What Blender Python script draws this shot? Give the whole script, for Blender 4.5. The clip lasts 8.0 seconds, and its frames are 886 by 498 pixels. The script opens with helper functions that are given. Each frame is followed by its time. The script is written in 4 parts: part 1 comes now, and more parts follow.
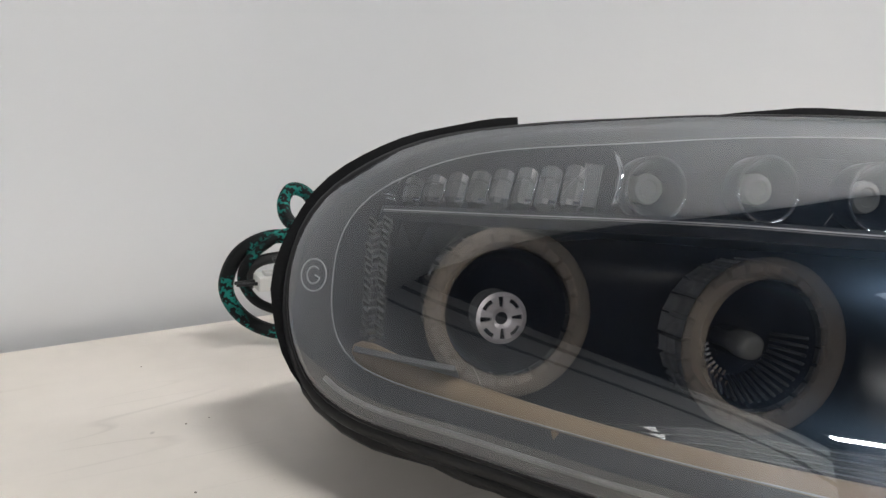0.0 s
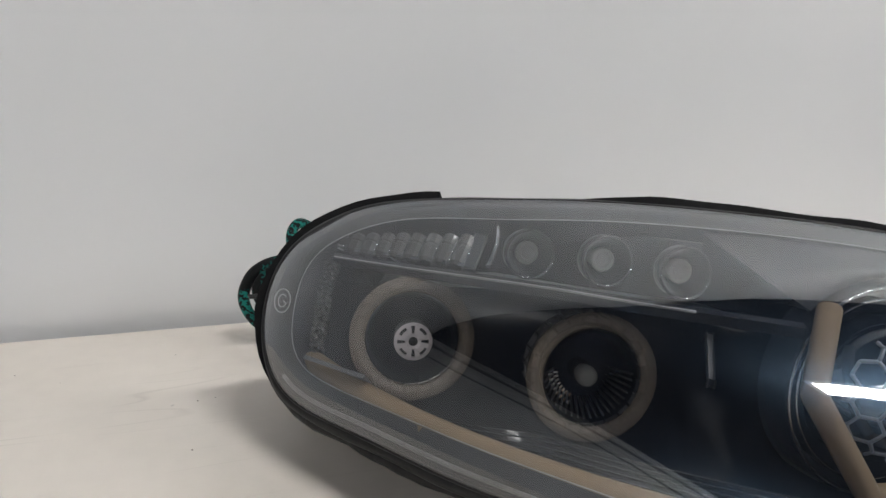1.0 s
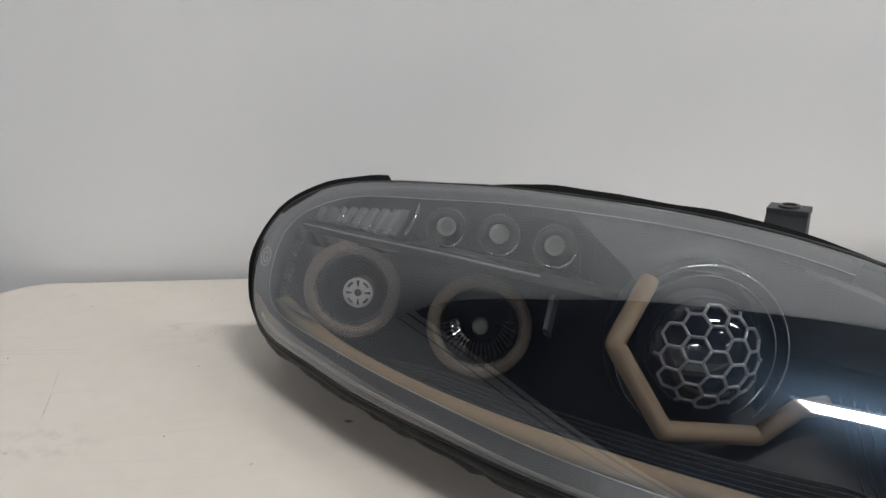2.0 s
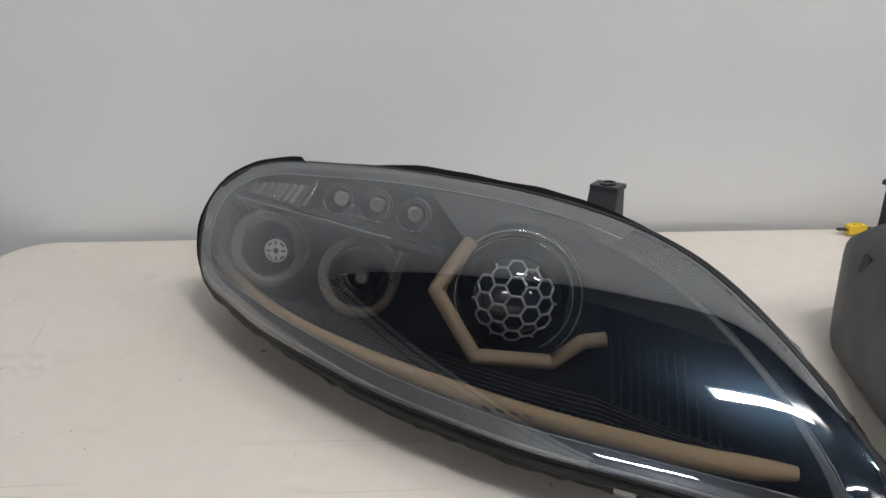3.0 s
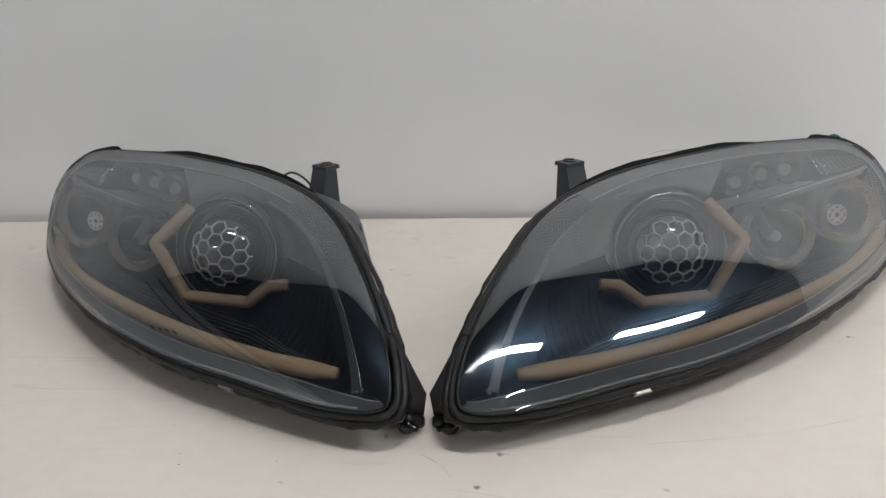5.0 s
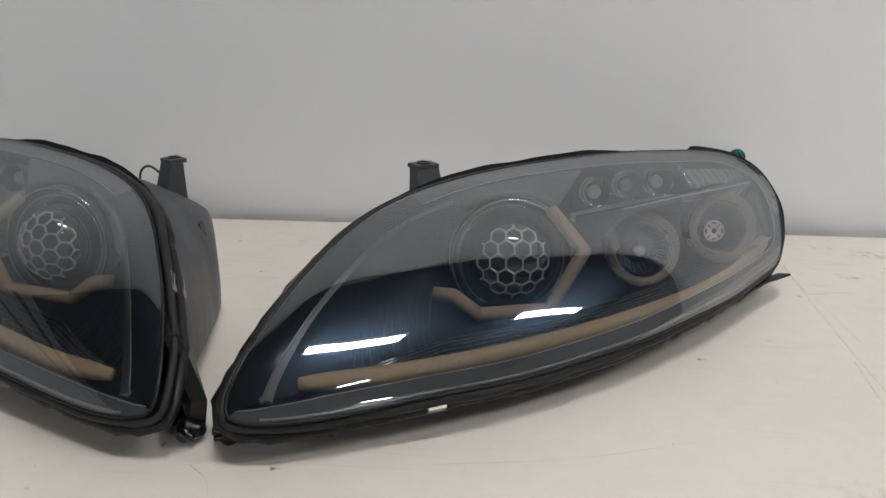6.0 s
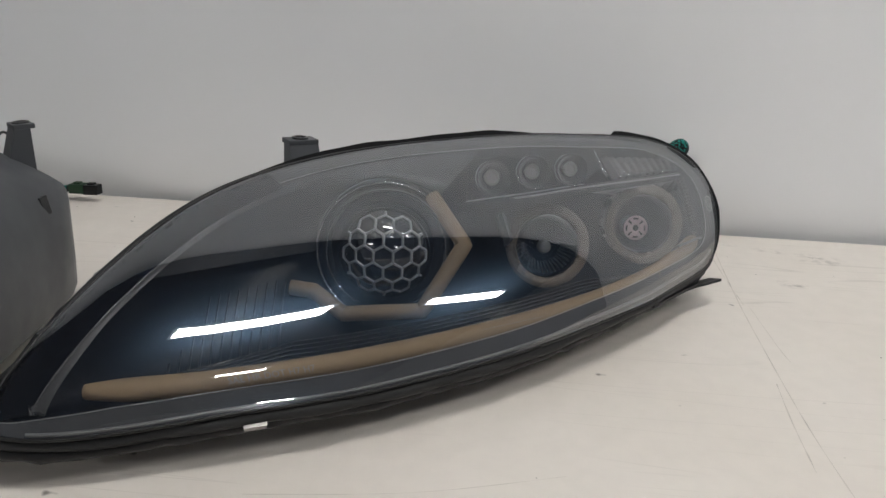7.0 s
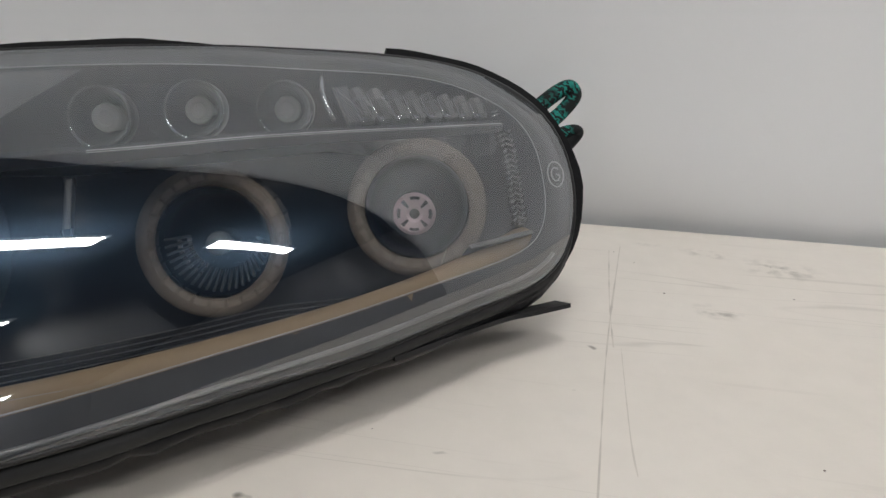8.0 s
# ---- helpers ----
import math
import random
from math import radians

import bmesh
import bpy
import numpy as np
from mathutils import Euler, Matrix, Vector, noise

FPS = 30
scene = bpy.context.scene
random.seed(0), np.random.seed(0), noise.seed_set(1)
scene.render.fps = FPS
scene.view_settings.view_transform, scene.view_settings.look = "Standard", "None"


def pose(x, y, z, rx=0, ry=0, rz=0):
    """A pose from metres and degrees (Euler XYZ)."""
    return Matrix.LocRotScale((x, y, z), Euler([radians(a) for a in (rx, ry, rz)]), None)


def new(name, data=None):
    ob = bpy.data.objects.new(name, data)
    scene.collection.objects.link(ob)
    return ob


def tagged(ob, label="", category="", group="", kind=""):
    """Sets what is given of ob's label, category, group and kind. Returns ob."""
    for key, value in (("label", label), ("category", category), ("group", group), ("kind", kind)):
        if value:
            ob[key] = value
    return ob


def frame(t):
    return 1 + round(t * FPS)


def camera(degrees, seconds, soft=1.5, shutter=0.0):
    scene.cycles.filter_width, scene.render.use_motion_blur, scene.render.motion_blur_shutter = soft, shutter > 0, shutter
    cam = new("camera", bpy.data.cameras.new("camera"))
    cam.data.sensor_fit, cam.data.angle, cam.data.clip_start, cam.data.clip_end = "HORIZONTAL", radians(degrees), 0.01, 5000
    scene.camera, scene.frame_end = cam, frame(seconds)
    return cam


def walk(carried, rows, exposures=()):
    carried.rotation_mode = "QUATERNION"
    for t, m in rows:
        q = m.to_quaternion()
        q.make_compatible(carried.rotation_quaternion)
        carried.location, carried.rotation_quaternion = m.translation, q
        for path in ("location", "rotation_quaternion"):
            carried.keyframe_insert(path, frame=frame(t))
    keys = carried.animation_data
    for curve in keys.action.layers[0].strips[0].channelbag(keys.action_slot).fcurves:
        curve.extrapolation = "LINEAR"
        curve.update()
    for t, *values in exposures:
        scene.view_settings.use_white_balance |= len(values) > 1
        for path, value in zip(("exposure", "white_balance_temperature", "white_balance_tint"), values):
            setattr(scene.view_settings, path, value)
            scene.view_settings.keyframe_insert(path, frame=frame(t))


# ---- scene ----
cam = camera(60.1, 8.0)
PATH = [
    (0.0, -0.5408, 0.1673, 0.1876, 73.3855, -0.3903, -23.9419),
    (0.5, -0.515, 0.1065, 0.2124, 73.6749, -1.0397, -20.0685),
    (1.0, -0.5005, 0.0449, 0.2462, 72.8928, -1.5316, -16.6592),
    (1.5, -0.4511, -0.0163, 0.2547, 72.5631, -1.2762, -10.5475),
    (3.0, -0.2768, -0.2165, 0.3209, 68.6259, 0.1456, -2.4512),
    (3.5, -0.2047, -0.2772, 0.3225, 68.5638, 0.4887, -1.2103),
    (4.0, -0.1289, -0.3354, 0.3249, 68.2742, 1.1137, 0.3604),
    (5.3, 0.112, -0.3589, 0.3177, 70.516, 1.5258, 5.1319),
    (5.5, 0.1454, -0.3509, 0.3152, 70.6264, 1.0945, 5.5153),
    (6.0, 0.2066, -0.3149, 0.299, 71.0184, 0.0612, 5.7618),
    (6.5, 0.254, -0.2867, 0.2844, 70.6648, -0.4826, 6.3569),
    (7.0, 0.2972, -0.2229, 0.2719, 70.3275, -1.8475, 6.4254),
    (7.5, 0.423, -0.0868, 0.2277, 70.3891, -1.752, 8.9346),
    (8.0, 0.4807, 0.0659, 0.1909, 69.3296, -1.2819, 10.9557),
]
walk(cam, [(t, pose(x, y, z, rx, ry, rz)) for t, x, y, z, rx, ry, rz in PATH],
     exposures=[(0.0, 0.76), (0.5, 0.68), (1.0, 0.58), (1.5, 0.51), (3.0, 0.42), (4.0, 0.35), (5.5, 0.18), (6.5, 0.12), (8.0, 0.08)])

# ---- light: a closed workshop, lit by its ceiling light panels alone, two of them added as fill ----
PANEL_POWER = 68.5
world = bpy.data.worlds.new("world")
world.use_nodes = True
world.node_tree.nodes["Background"].inputs["Color"].default_value = (0.8, 0.85, 0.9, 1)
world.node_tree.nodes["Background"].inputs["Strength"].default_value = 0.0
scene.world = world

# heights: table top at 0, room floor below it
FLOOR_Z, CEIL_Z = -0.75, 2.60
WALL_Y = 0.655


# ---- materials ----
def material(name, color, rough=0.5, metal=0.0, grain=0.0, grain_scale=200.0, stain=0.0, stain_scale=6.0,
             bump=0.0, bump_scale=300.0, coat=0.0, rough_var=0.0, tint=None, spec=0.5):
    """A Principled surface with variation at two scales and fine relief, in world-size object coordinates."""
    mat = bpy.data.materials.new(name)
    mat.use_nodes = True
    tree = mat.node_tree
    n, l = tree.nodes, tree.links
    bsdf = n["Principled BSDF"]
    bsdf.inputs["Metallic"].default_value = metal
    bsdf.inputs["Specular IOR Level"].default_value = spec
    bsdf.inputs["Coat Weight"].default_value = coat
    bsdf.inputs["Coat Roughness"].default_value = 0.06
    bsdf.inputs["Roughness"].default_value = rough
    where = n.new("ShaderNodeTexCoord")

    def noise_at(scale, detail=4.0):
        node = n.new("ShaderNodeTexNoise")
        node.inputs["Scale"].default_value = scale
        node.inputs["Detail"].default_value = detail
        l.new(where.outputs["Object"], node.inputs["Vector"])
        return node.outputs["Fac"]

    def mixed(a, b, fac):
        node = n.new("ShaderNodeMix")
        node.data_type = "RGBA"
        l.new(fac, node.inputs["Factor"])
        for socket, value in ((node.inputs["A"], a), (node.inputs["B"], b)):
            if isinstance(value, tuple):
                socket.default_value = (*value, 1)
            else:
                l.new(value, socket)
        return node.outputs["Result"]

    def ranged(fac, lo, hi, a, b):
        node = n.new("ShaderNodeMapRange")
        for key, value in (("From Min", lo), ("From Max", hi), ("To Min", a), ("To Max", b)):
            node.inputs[key].default_value = value
        l.new(fac, node.inputs["Value"])
        return node.outputs["Result"]

    out = color
    other = tint or tuple(c * 0.6 for c in color)
    if stain:
        out = mixed(out, other, ranged(noise_at(stain_scale, 6.0), 0.42, 0.72, 0.0, stain))
    if grain:
        out = mixed(out, tuple(c * 0.7 for c in color), ranged(noise_at(grain_scale, 3.0), 0.35, 0.7, 0.0, grain))
    if isinstance(out, tuple):
        bsdf.inputs["Base Color"].default_value = (*out, 1)
    else:
        l.new(out, bsdf.inputs["Base Color"])
    if rough_var:
        l.new(ranged(noise_at(stain_scale * 3, 5.0), 0.3, 0.7, max(rough - rough_var, 0.02), rough + rough_var), bsdf.inputs["Roughness"])
    if bump:
        node = n.new("ShaderNodeBump")
        node.inputs["Strength"].default_value = bump
        node.inputs["Distance"].default_value = 0.001
        l.new(noise_at(bump_scale, 3.0), node.inputs["Height"])
        l.new(node.outputs["Normal"], bsdf.inputs["Normal"])
    return mat


def clear_cover(name, haze, gloss_rough=0.012):
    """Thin clear plastic: see-through, mirror-like by Fresnel, with a faint dusty haze."""
    mat = bpy.data.materials.new(name)
    mat.use_nodes = True
    tree = mat.node_tree
    n, l = tree.nodes, tree.links
    n.remove(n["Principled BSDF"])
    out = n["Material Output"]
    clear = n.new("ShaderNodeBsdfTransparent")
    clear.inputs["Color"].default_value = (0.93, 0.94, 0.95, 1)
    gloss = n.new("ShaderNodeBsdfGlossy")
    gloss.inputs["Roughness"].default_value = gloss_rough
    # soft lobe tinted blue: the bluish bloom round reflections is put in here
    soft = n.new("ShaderNodeBsdfGlossy")
    soft.inputs["Roughness"].default_value = 0.26
    soft.inputs["Color"].default_value = (0.40, 0.66, 1.0, 1)
    shine = n.new("ShaderNodeMixShader")
    shine.inputs["Fac"].default_value = 0.10
    l.new(gloss.outputs[0], shine.inputs[1])
    l.new(soft.outputs[0], shine.inputs[2])
    dust = n.new("ShaderNodeBsdfDiffuse")
    dust.inputs["Color"].default_value = (0.55, 0.55, 0.55, 1)
    where = n.new("ShaderNodeTexCoord")
    cloud = n.new("ShaderNodeTexNoise")
    cloud.inputs["Scale"].default_value = 22.0
    cloud.inputs["Detail"].default_value = 8.0
    l.new(where.outputs["Object"], cloud.inputs["Vector"])
    spread = n.new("ShaderNodeMapRange")
    for key, value in (("From Min", 0.35), ("From Max", 0.75), ("To Min", haze * 0.5), ("To Max", haze * 1.6)):
        spread.inputs[key].default_value = value
    l.new(cloud.outputs["Fac"], spread.inputs["Value"])
    specks = n.new("ShaderNodeTexVoronoi")
    specks.inputs["Scale"].default_value = 120.0
    l.new(where.outputs["Object"], specks.inputs["Vector"])
    dots = n.new("ShaderNodeMapRange")
    for key, value in (("From Min", 0.09), ("From Max", 0.05), ("To Min", 0.0), ("To Max", 0.4)):
        dots.inputs[key].default_value = value
    l.new(specks.outputs["Distance"], dots.inputs["Value"])
    sparse = n.new("ShaderNodeMapRange")
    for key, value in (("From Min", 0.64), ("From Max", 0.70)):
        sparse.inputs[key].default_value = value
    l.new(cloud.outputs["Fac"], sparse.inputs["Value"])
    some = n.new("ShaderNodeMath")
    some.operation = "MULTIPLY_ADD"
    l.new(dots.outputs["Result"], some.inputs[0])
    l.new(sparse.outputs["Result"], some.inputs[1])
    l.new(spread.outputs["Result"], some.inputs[2])
    dusty = n.new("ShaderNodeMixShader")
    l.new(some.outputs[0], dusty.inputs["Fac"])
    l.new(clear.outputs[0], dusty.inputs[1])
    l.new(dust.outputs[0], dusty.inputs[2])
    fresnel = n.new("ShaderNodeFresnel")
    fresnel.inputs["IOR"].default_value = 1.6
    twice = n.new("ShaderNodeMath")
    twice.operation = "MULTIPLY"
    twice.use_clamp = True
    twice.inputs[1].default_value = 2.75
    l.new(fresnel.outputs[0], twice.inputs[0])
    most = n.new("ShaderNodeMath")
    most.operation = "MINIMUM"
    most.inputs[1].default_value = 0.36
    l.new(twice.outputs[0], most.inputs[0])
    top = n.new("ShaderNodeMixShader")
    l.new(most.outputs[0], top.inputs["Fac"])
    l.new(dusty.outputs[0], top.inputs[1])
    l.new(shine.outputs[0], top.inputs[2])
    l.new(top.outputs[0], out.inputs["Surface"])
    return mat


def glow(name, color, strength):
    mat = bpy.data.materials.new(name)
    mat.use_nodes = True
    bsdf = mat.node_tree.nodes["Principled BSDF"]
    bsdf.inputs["Base Color"].default_value = (*color, 1)
    bsdf.inputs["Emission Color"].default_value = (*color, 1)
    bsdf.inputs["Emission Strength"].default_value = strength
    return mat


def table_paint():
    """Off-white painted board with scuffs, faint scratches and dark specks."""
    mat = material("table_paint", (0.73, 0.68, 0.625), 0.42, stain=0.35, stain_scale=5.0, tint=(0.66, 0.60, 0.53),
                   grain=0.12, grain_scale=60.0, bump=0.12, bump_scale=180.0, rough_var=0.08)
    tree = mat.node_tree
    n, l = tree.nodes, tree.links
    bsdf = n["Principled BSDF"]
    before = bsdf.inputs["Base Color"].links[0].from_socket
    where = n.new("ShaderNodeTexCoord")
    last = before
    for turn, stretch, scale, lo, dark, amount in ((0.35, (1, 14, 1), 9.0, 0.70, (0.55, 0.50, 0.44), 0.2),
                                                   (1.45, (1, 22, 1), 6.0, 0.72, (0.55, 0.50, 0.45), 0.2),
                                                   (0.0, (1, 1, 1), 48.0, 0.745, (0.16, 0.14, 0.12), 0.9)):
        place = n.new("ShaderNodeMapping")
        place.inputs["Rotation"].default_value = (0, 0, turn)
        place.inputs["Scale"].default_value = stretch
        l.new(where.outputs["Object"], place.inputs["Vector"])
        spots = n.new("ShaderNodeTexNoise")
        spots.inputs["Scale"].default_value = scale
        spots.inputs["Detail"].default_value = 2.0
        l.new(place.outputs["Vector"], spots.inputs["Vector"])
        cut = n.new("ShaderNodeMapRange")
        for key, value in (("From Min", lo), ("From Max", lo + 0.05), ("To Min", 0.0), ("To Max", amount)):
            cut.inputs[key].default_value = value
        l.new(spots.outputs["Fac"], cut.inputs["Value"])
        mix = n.new("ShaderNodeMix")
        mix.data_type = "RGBA"
        l.new(cut.outputs["Result"], mix.inputs["Factor"])
        l.new(last, mix.inputs["A"])
        mix.inputs["B"].default_value = (*dark, 1)
        last = mix.outputs["Result"]
    for turn, stretch, scale, wide, amount in ((0.2, (1.0, 14.0, 1), 1.6, 0.004, 0.3), (1.75, (1.0, 16.0, 1), 1.5, 0.004, 0.35)):
        place = n.new("ShaderNodeMapping")
        place.inputs["Rotation"].default_value = (0, 0, turn)
        place.inputs["Scale"].default_value = stretch
        l.new(where.outputs["Object"], place.inputs["Vector"])
        line = n.new("ShaderNodeTexNoise")
        line.inputs["Scale"].default_value = scale
        line.inputs["Detail"].default_value = 1.0
        l.new(place.outputs["Vector"], line.inputs["Vector"])
        off = n.new("ShaderNodeMath")
        off.operation = "SUBTRACT"
        off.inputs[1].default_value = 0.56
        l.new(line.outputs["Fac"], off.inputs[0])
        size = n.new("ShaderNodeMath")
        size.operation = "ABSOLUTE"
        l.new(off.outputs[0], size.inputs[0])
        cut = n.new("ShaderNodeMapRange")
        for key, value in (("From Min", wide), ("From Max", 0.0), ("To Min", 0.0), ("To Max", amount)):
            cut.inputs[key].default_value = value
        l.new(size.outputs[0], cut.inputs["Value"])
        patch = n.new("ShaderNodeTexNoise")
        patch.inputs["Scale"].default_value = 7.0
        l.new(where.outputs["Object"], patch.inputs["Vector"])
        some = n.new("ShaderNodeMapRange")
        for key, value in (("From Min", 0.48), ("From Max", 0.6)):
            some.inputs[key].default_value = value
        l.new(patch.outputs["Fac"], some.inputs["Value"])
        both = n.new("ShaderNodeMath")
        both.operation = "MULTIPLY"
        l.new(cut.outputs["Result"], both.inputs[0])
        l.new(some.outputs["Result"], both.inputs[1])
        mix = n.new("ShaderNodeMix")
        mix.data_type = "RGBA"
        l.new(both.outputs[0], mix.inputs["Factor"])
        l.new(last, mix.inputs["A"])
        mix.inputs["B"].default_value = (0.36, 0.32, 0.28, 1)
        last = mix.outputs["Result"]
    spot = n.new("ShaderNodeNewGeometry")
    rub = n.new("ShaderNodeTexNoise")
    rub.inputs["Scale"].default_value = 90.0
    rub.inputs["Detail"].default_value = 5.0
    l.new(spot.outputs["Position"], rub.inputs["Vector"])
    worn = n.new("ShaderNodeMapRange")
    for key, value in (("From Min", 0.47), ("From Max", 0.66)):
        worn.inputs[key].default_value = value
    l.new(rub.outputs["Fac"], worn.inputs["Value"])
    for x, y, rx, ry, amount in ((0.617, 0.581, 0.034, 0.020, 0.75), (0.566, 0.500, 0.018, 0.012, 1.0), (0.570, 0.600, 0.026, 0.010, 0.6),
                                 (0.528, 0.613, 0.016, 0.008, 0.45), (0.43, 0.10, 0.05, 0.03, 0.25), (-0.60, 0.36, 0.05, 0.03, 0.25), (-0.20, 0.02, 0.06, 0.03, 0.22)):
        place = n.new("ShaderNodeMapping")
        place.vector_type = "TEXTURE"
        place.inputs["Location"].default_value = (x, y, 0)
        place.inputs["Rotation"].default_value = (0, 0, -0.25)
        place.inputs["Scale"].default_value = (rx, ry, 1)
        l.new(spot.outputs["Position"], place.inputs["Vector"])
        far = n.new("ShaderNodeVectorMath")
        far.operation = "LENGTH"
        l.new(place.outputs["Vector"], far.inputs[0])
        near = n.new("ShaderNodeMapRange")
        for key, value in (("From Min", 1.0), ("From Max", 0.2), ("To Min", 0.0), ("To Max", amount)):
            near.inputs[key].default_value = value
        l.new(far.outputs["Value"], near.inputs["Value"])
        both = n.new("ShaderNodeMath")
        both.operation = "MULTIPLY"
        l.new(near.outputs["Result"], both.inputs[0])
        l.new(worn.outputs["Result"], both.inputs[1])
        mix = n.new("ShaderNodeMix")
        mix.data_type = "RGBA"
        l.new(both.outputs[0], mix.inputs["Factor"])
        l.new(last, mix.inputs["A"])
        mix.inputs["B"].default_value = (0.30, 0.27, 0.24, 1)
        last = mix.outputs["Result"]
    l.new(last, bsdf.inputs["Base Color"])
    return mat


def frosted(name, color, see_through):
    """Milky acrylic that lets a little of what lies behind it through."""
    mat = material(name, color, 0.6, spec=0.15, stain=0.18, stain_scale=14.0, tint=tuple(c * 0.75 for c in color), bump=0.01, bump_scale=200.0)
    n, l = mat.node_tree.nodes, mat.node_tree.links
    clear = n.new("ShaderNodeBsdfTransparent")
    mix = n.new("ShaderNodeMixShader")
    mix.inputs["Fac"].default_value = see_through
    l.new(n["Principled BSDF"].outputs[0], mix.inputs[1])
    l.new(clear.outputs[0], mix.inputs[2])
    l.new(mix.outputs[0], n["Material Output"].inputs["Surface"])
    return mat


def braid(name, a, b):
    """Woven sleeve: two colours in fine slanted bands."""
    mat = material(name, a, 0.6, spec=0.2, bump=0.4, bump_scale=900.0)
    tree = mat.node_tree
    n, l = tree.nodes, tree.links
    where = n.new("ShaderNodeTexCoord")
    wave = n.new("ShaderNodeTexWave")
    wave.bands_direction = "DIAGONAL"
    wave.inputs["Scale"].default_value = 75.0
    wave.inputs["Distortion"].default_value = 7.0
    wave.inputs["Detail Scale"].default_value = 4.0
    l.new(where.outputs["Object"], wave.inputs["Vector"])
    cut = n.new("ShaderNodeMapRange")
    for key, value in (("From Min", 0.5), ("From Max", 0.62)):
        cut.inputs[key].default_value = value
    l.new(wave.outputs["Fac"], cut.inputs["Value"])
    mix = n.new("ShaderNodeMix")
    mix.data_type = "RGBA"
    mix.inputs["A"].default_value = (*a, 1)
    mix.inputs["B"].default_value = (*b, 1)
    patch = n.new("ShaderNodeTexNoise")
    patch.inputs["Scale"].default_value = 38.0
    l.new(where.outputs["Object"], patch.inputs["Vector"])
    some = n.new("ShaderNodeMapRange")
    for key, value in (("From Min", 0.46), ("From Max", 0.54)):
        some.inputs[key].default_value = value
    l.new(patch.outputs["Fac"], some.inputs["Value"])
    both = n.new("ShaderNodeMath")
    both.operation = "MULTIPLY"
    l.new(cut.outputs["Result"], both.inputs[0])
    l.new(some.outputs["Result"], both.inputs[1])
    l.new(both.outputs[0], mix.inputs["Factor"])
    l.new(mix.outputs["Result"], n["Principled BSDF"].inputs["Base Color"])
    return mat


WALL = material("wall_paint", (0.79, 0.80, 0.815), 0.6, stain=0.25, stain_scale=1.6, tint=(0.74, 0.745, 0.75), bump=0.003, bump_scale=160.0)
ROOM = material("room_paint", (0.22, 0.23, 0.26), 0.8, stain=0.4, stain_scale=1.0)
CEILING = material("ceiling_paint", (0.012, 0.024, 0.055), 0.85, stain=0.3, stain_scale=1.0)
CONCRETE = material("concrete", (0.22, 0.21, 0.20), 0.75, stain=0.5, stain_scale=2.0, grain=0.3)
TABLE = table_paint()
STEEL = material("painted_steel", (0.25, 0.25, 0.26), 0.4, metal=0.6)
HOUSING = material("grey_plastic", (0.060, 0.064, 0.071), 0.48, spec=0.3, stain=0.12, stain_scale=9.0, bump=0.06, bump_scale=700.0, rough_var=0.08)
BLACK = material("black_plastic", (0.005, 0.0055, 0.0065), 0.30, spec=0.35, bump=0.06, bump_scale=500.0)
BEZEL = material("gloss_black", (0.005, 0.0065, 0.011), 0.28, spec=0.22, bump=0.03, bump_scale=60.0)
DARKLIP = material("dark_lip", (0.03, 0.031, 0.034), 0.3)
SPECKLED = material("speckled_strip", (0.014, 0.0145, 0.016), 0.35, stain=0.9, stain_scale=140.0, tint=(0.012, 0.013, 0.016), grain=0.5, grain_scale=700.0, bump=0.5, bump_scale=450.0)
FLOORBLACK = material("satin_black", (0.010, 0.011, 0.014), 0.16, spec=0.5, bump=0.05, bump_scale=300.0)
RIDGE = material("frosted_ridge", (0.16, 0.16, 0.16), 0.28, spec=0.5, stain=0.6, stain_scale=60.0, tint=(0.07, 0.07, 0.075))
FLANGE = material("frosted_band", (0.042, 0.043, 0.046), 0.42, spec=0.3, stain=0.5, stain_scale=40.0, grain=0.3, grain_scale=500.0)
RUBBER = material("black_rubber", (0.017, 0.0175, 0.0185), 0.5, spec=0.25, stain=0.3, stain_scale=30.0, bump=0.25, bump_scale=260.0)
BUTYL = material("butyl_sealant", (0.004, 0.004, 0.005), 0.12, spec=0.5, bump=0.8, bump_scale=120.0)
BORDER = material("border_paint", (0.003, 0.0035, 0.005), 0.10, spec=0.4, bump=0.05, bump_scale=90.0)
SEALANT = material("matt_sealant", (0.007, 0.007, 0.008), 0.42, spec=0.3, bump=0.6, bump_scale=120.0)
FOAM = material("black_foam", (0.010, 0.010, 0.011), 0.9, spec=0.15, grain=0.5, grain_scale=600.0, bump=0.5, bump_scale=500.0)
DIFFUSER = frosted("beige_diffuser", (0.220, 0.166, 0.115), 0.18)
LONGBAR = frosted("ochre_diffuser", (0.26, 0.19, 0.12), 0.15)
RINGGLOW = frosted("beige_ring", (0.25, 0.208, 0.168), 0.54)
# pale broken grey: the highlight on black edges, put into colour
EDGE_SHINE = material("edge_highlight", (0.34, 0.34, 0.345), 0.3, metal=0.25, stain=0.8, stain_scale=90.0, bump=0.2, bump_scale=200.0)
LEDGE = material("satin_ledge", (0.13, 0.13, 0.133), 0.3, metal=0.2, stain=0.8, stain_scale=90.0, bump=0.2, bump_scale=200.0)
SATIN = material("satin_grey", (0.040, 0.042, 0.046), 0.45, spec=0.35, stain=0.4, stain_scale=25.0)
SPECK = material("dirt", (0.20, 0.17, 0.145), 0.8)
SCRATCHED = material("worn_line", (0.60, 0.55, 0.495), 0.5, stain=0.6, stain_scale=40.0)
CHROME = material("chrome", (0.62, 0.63, 0.65), 0.10, metal=1.0, bump=0.05, bump_scale=300.0)
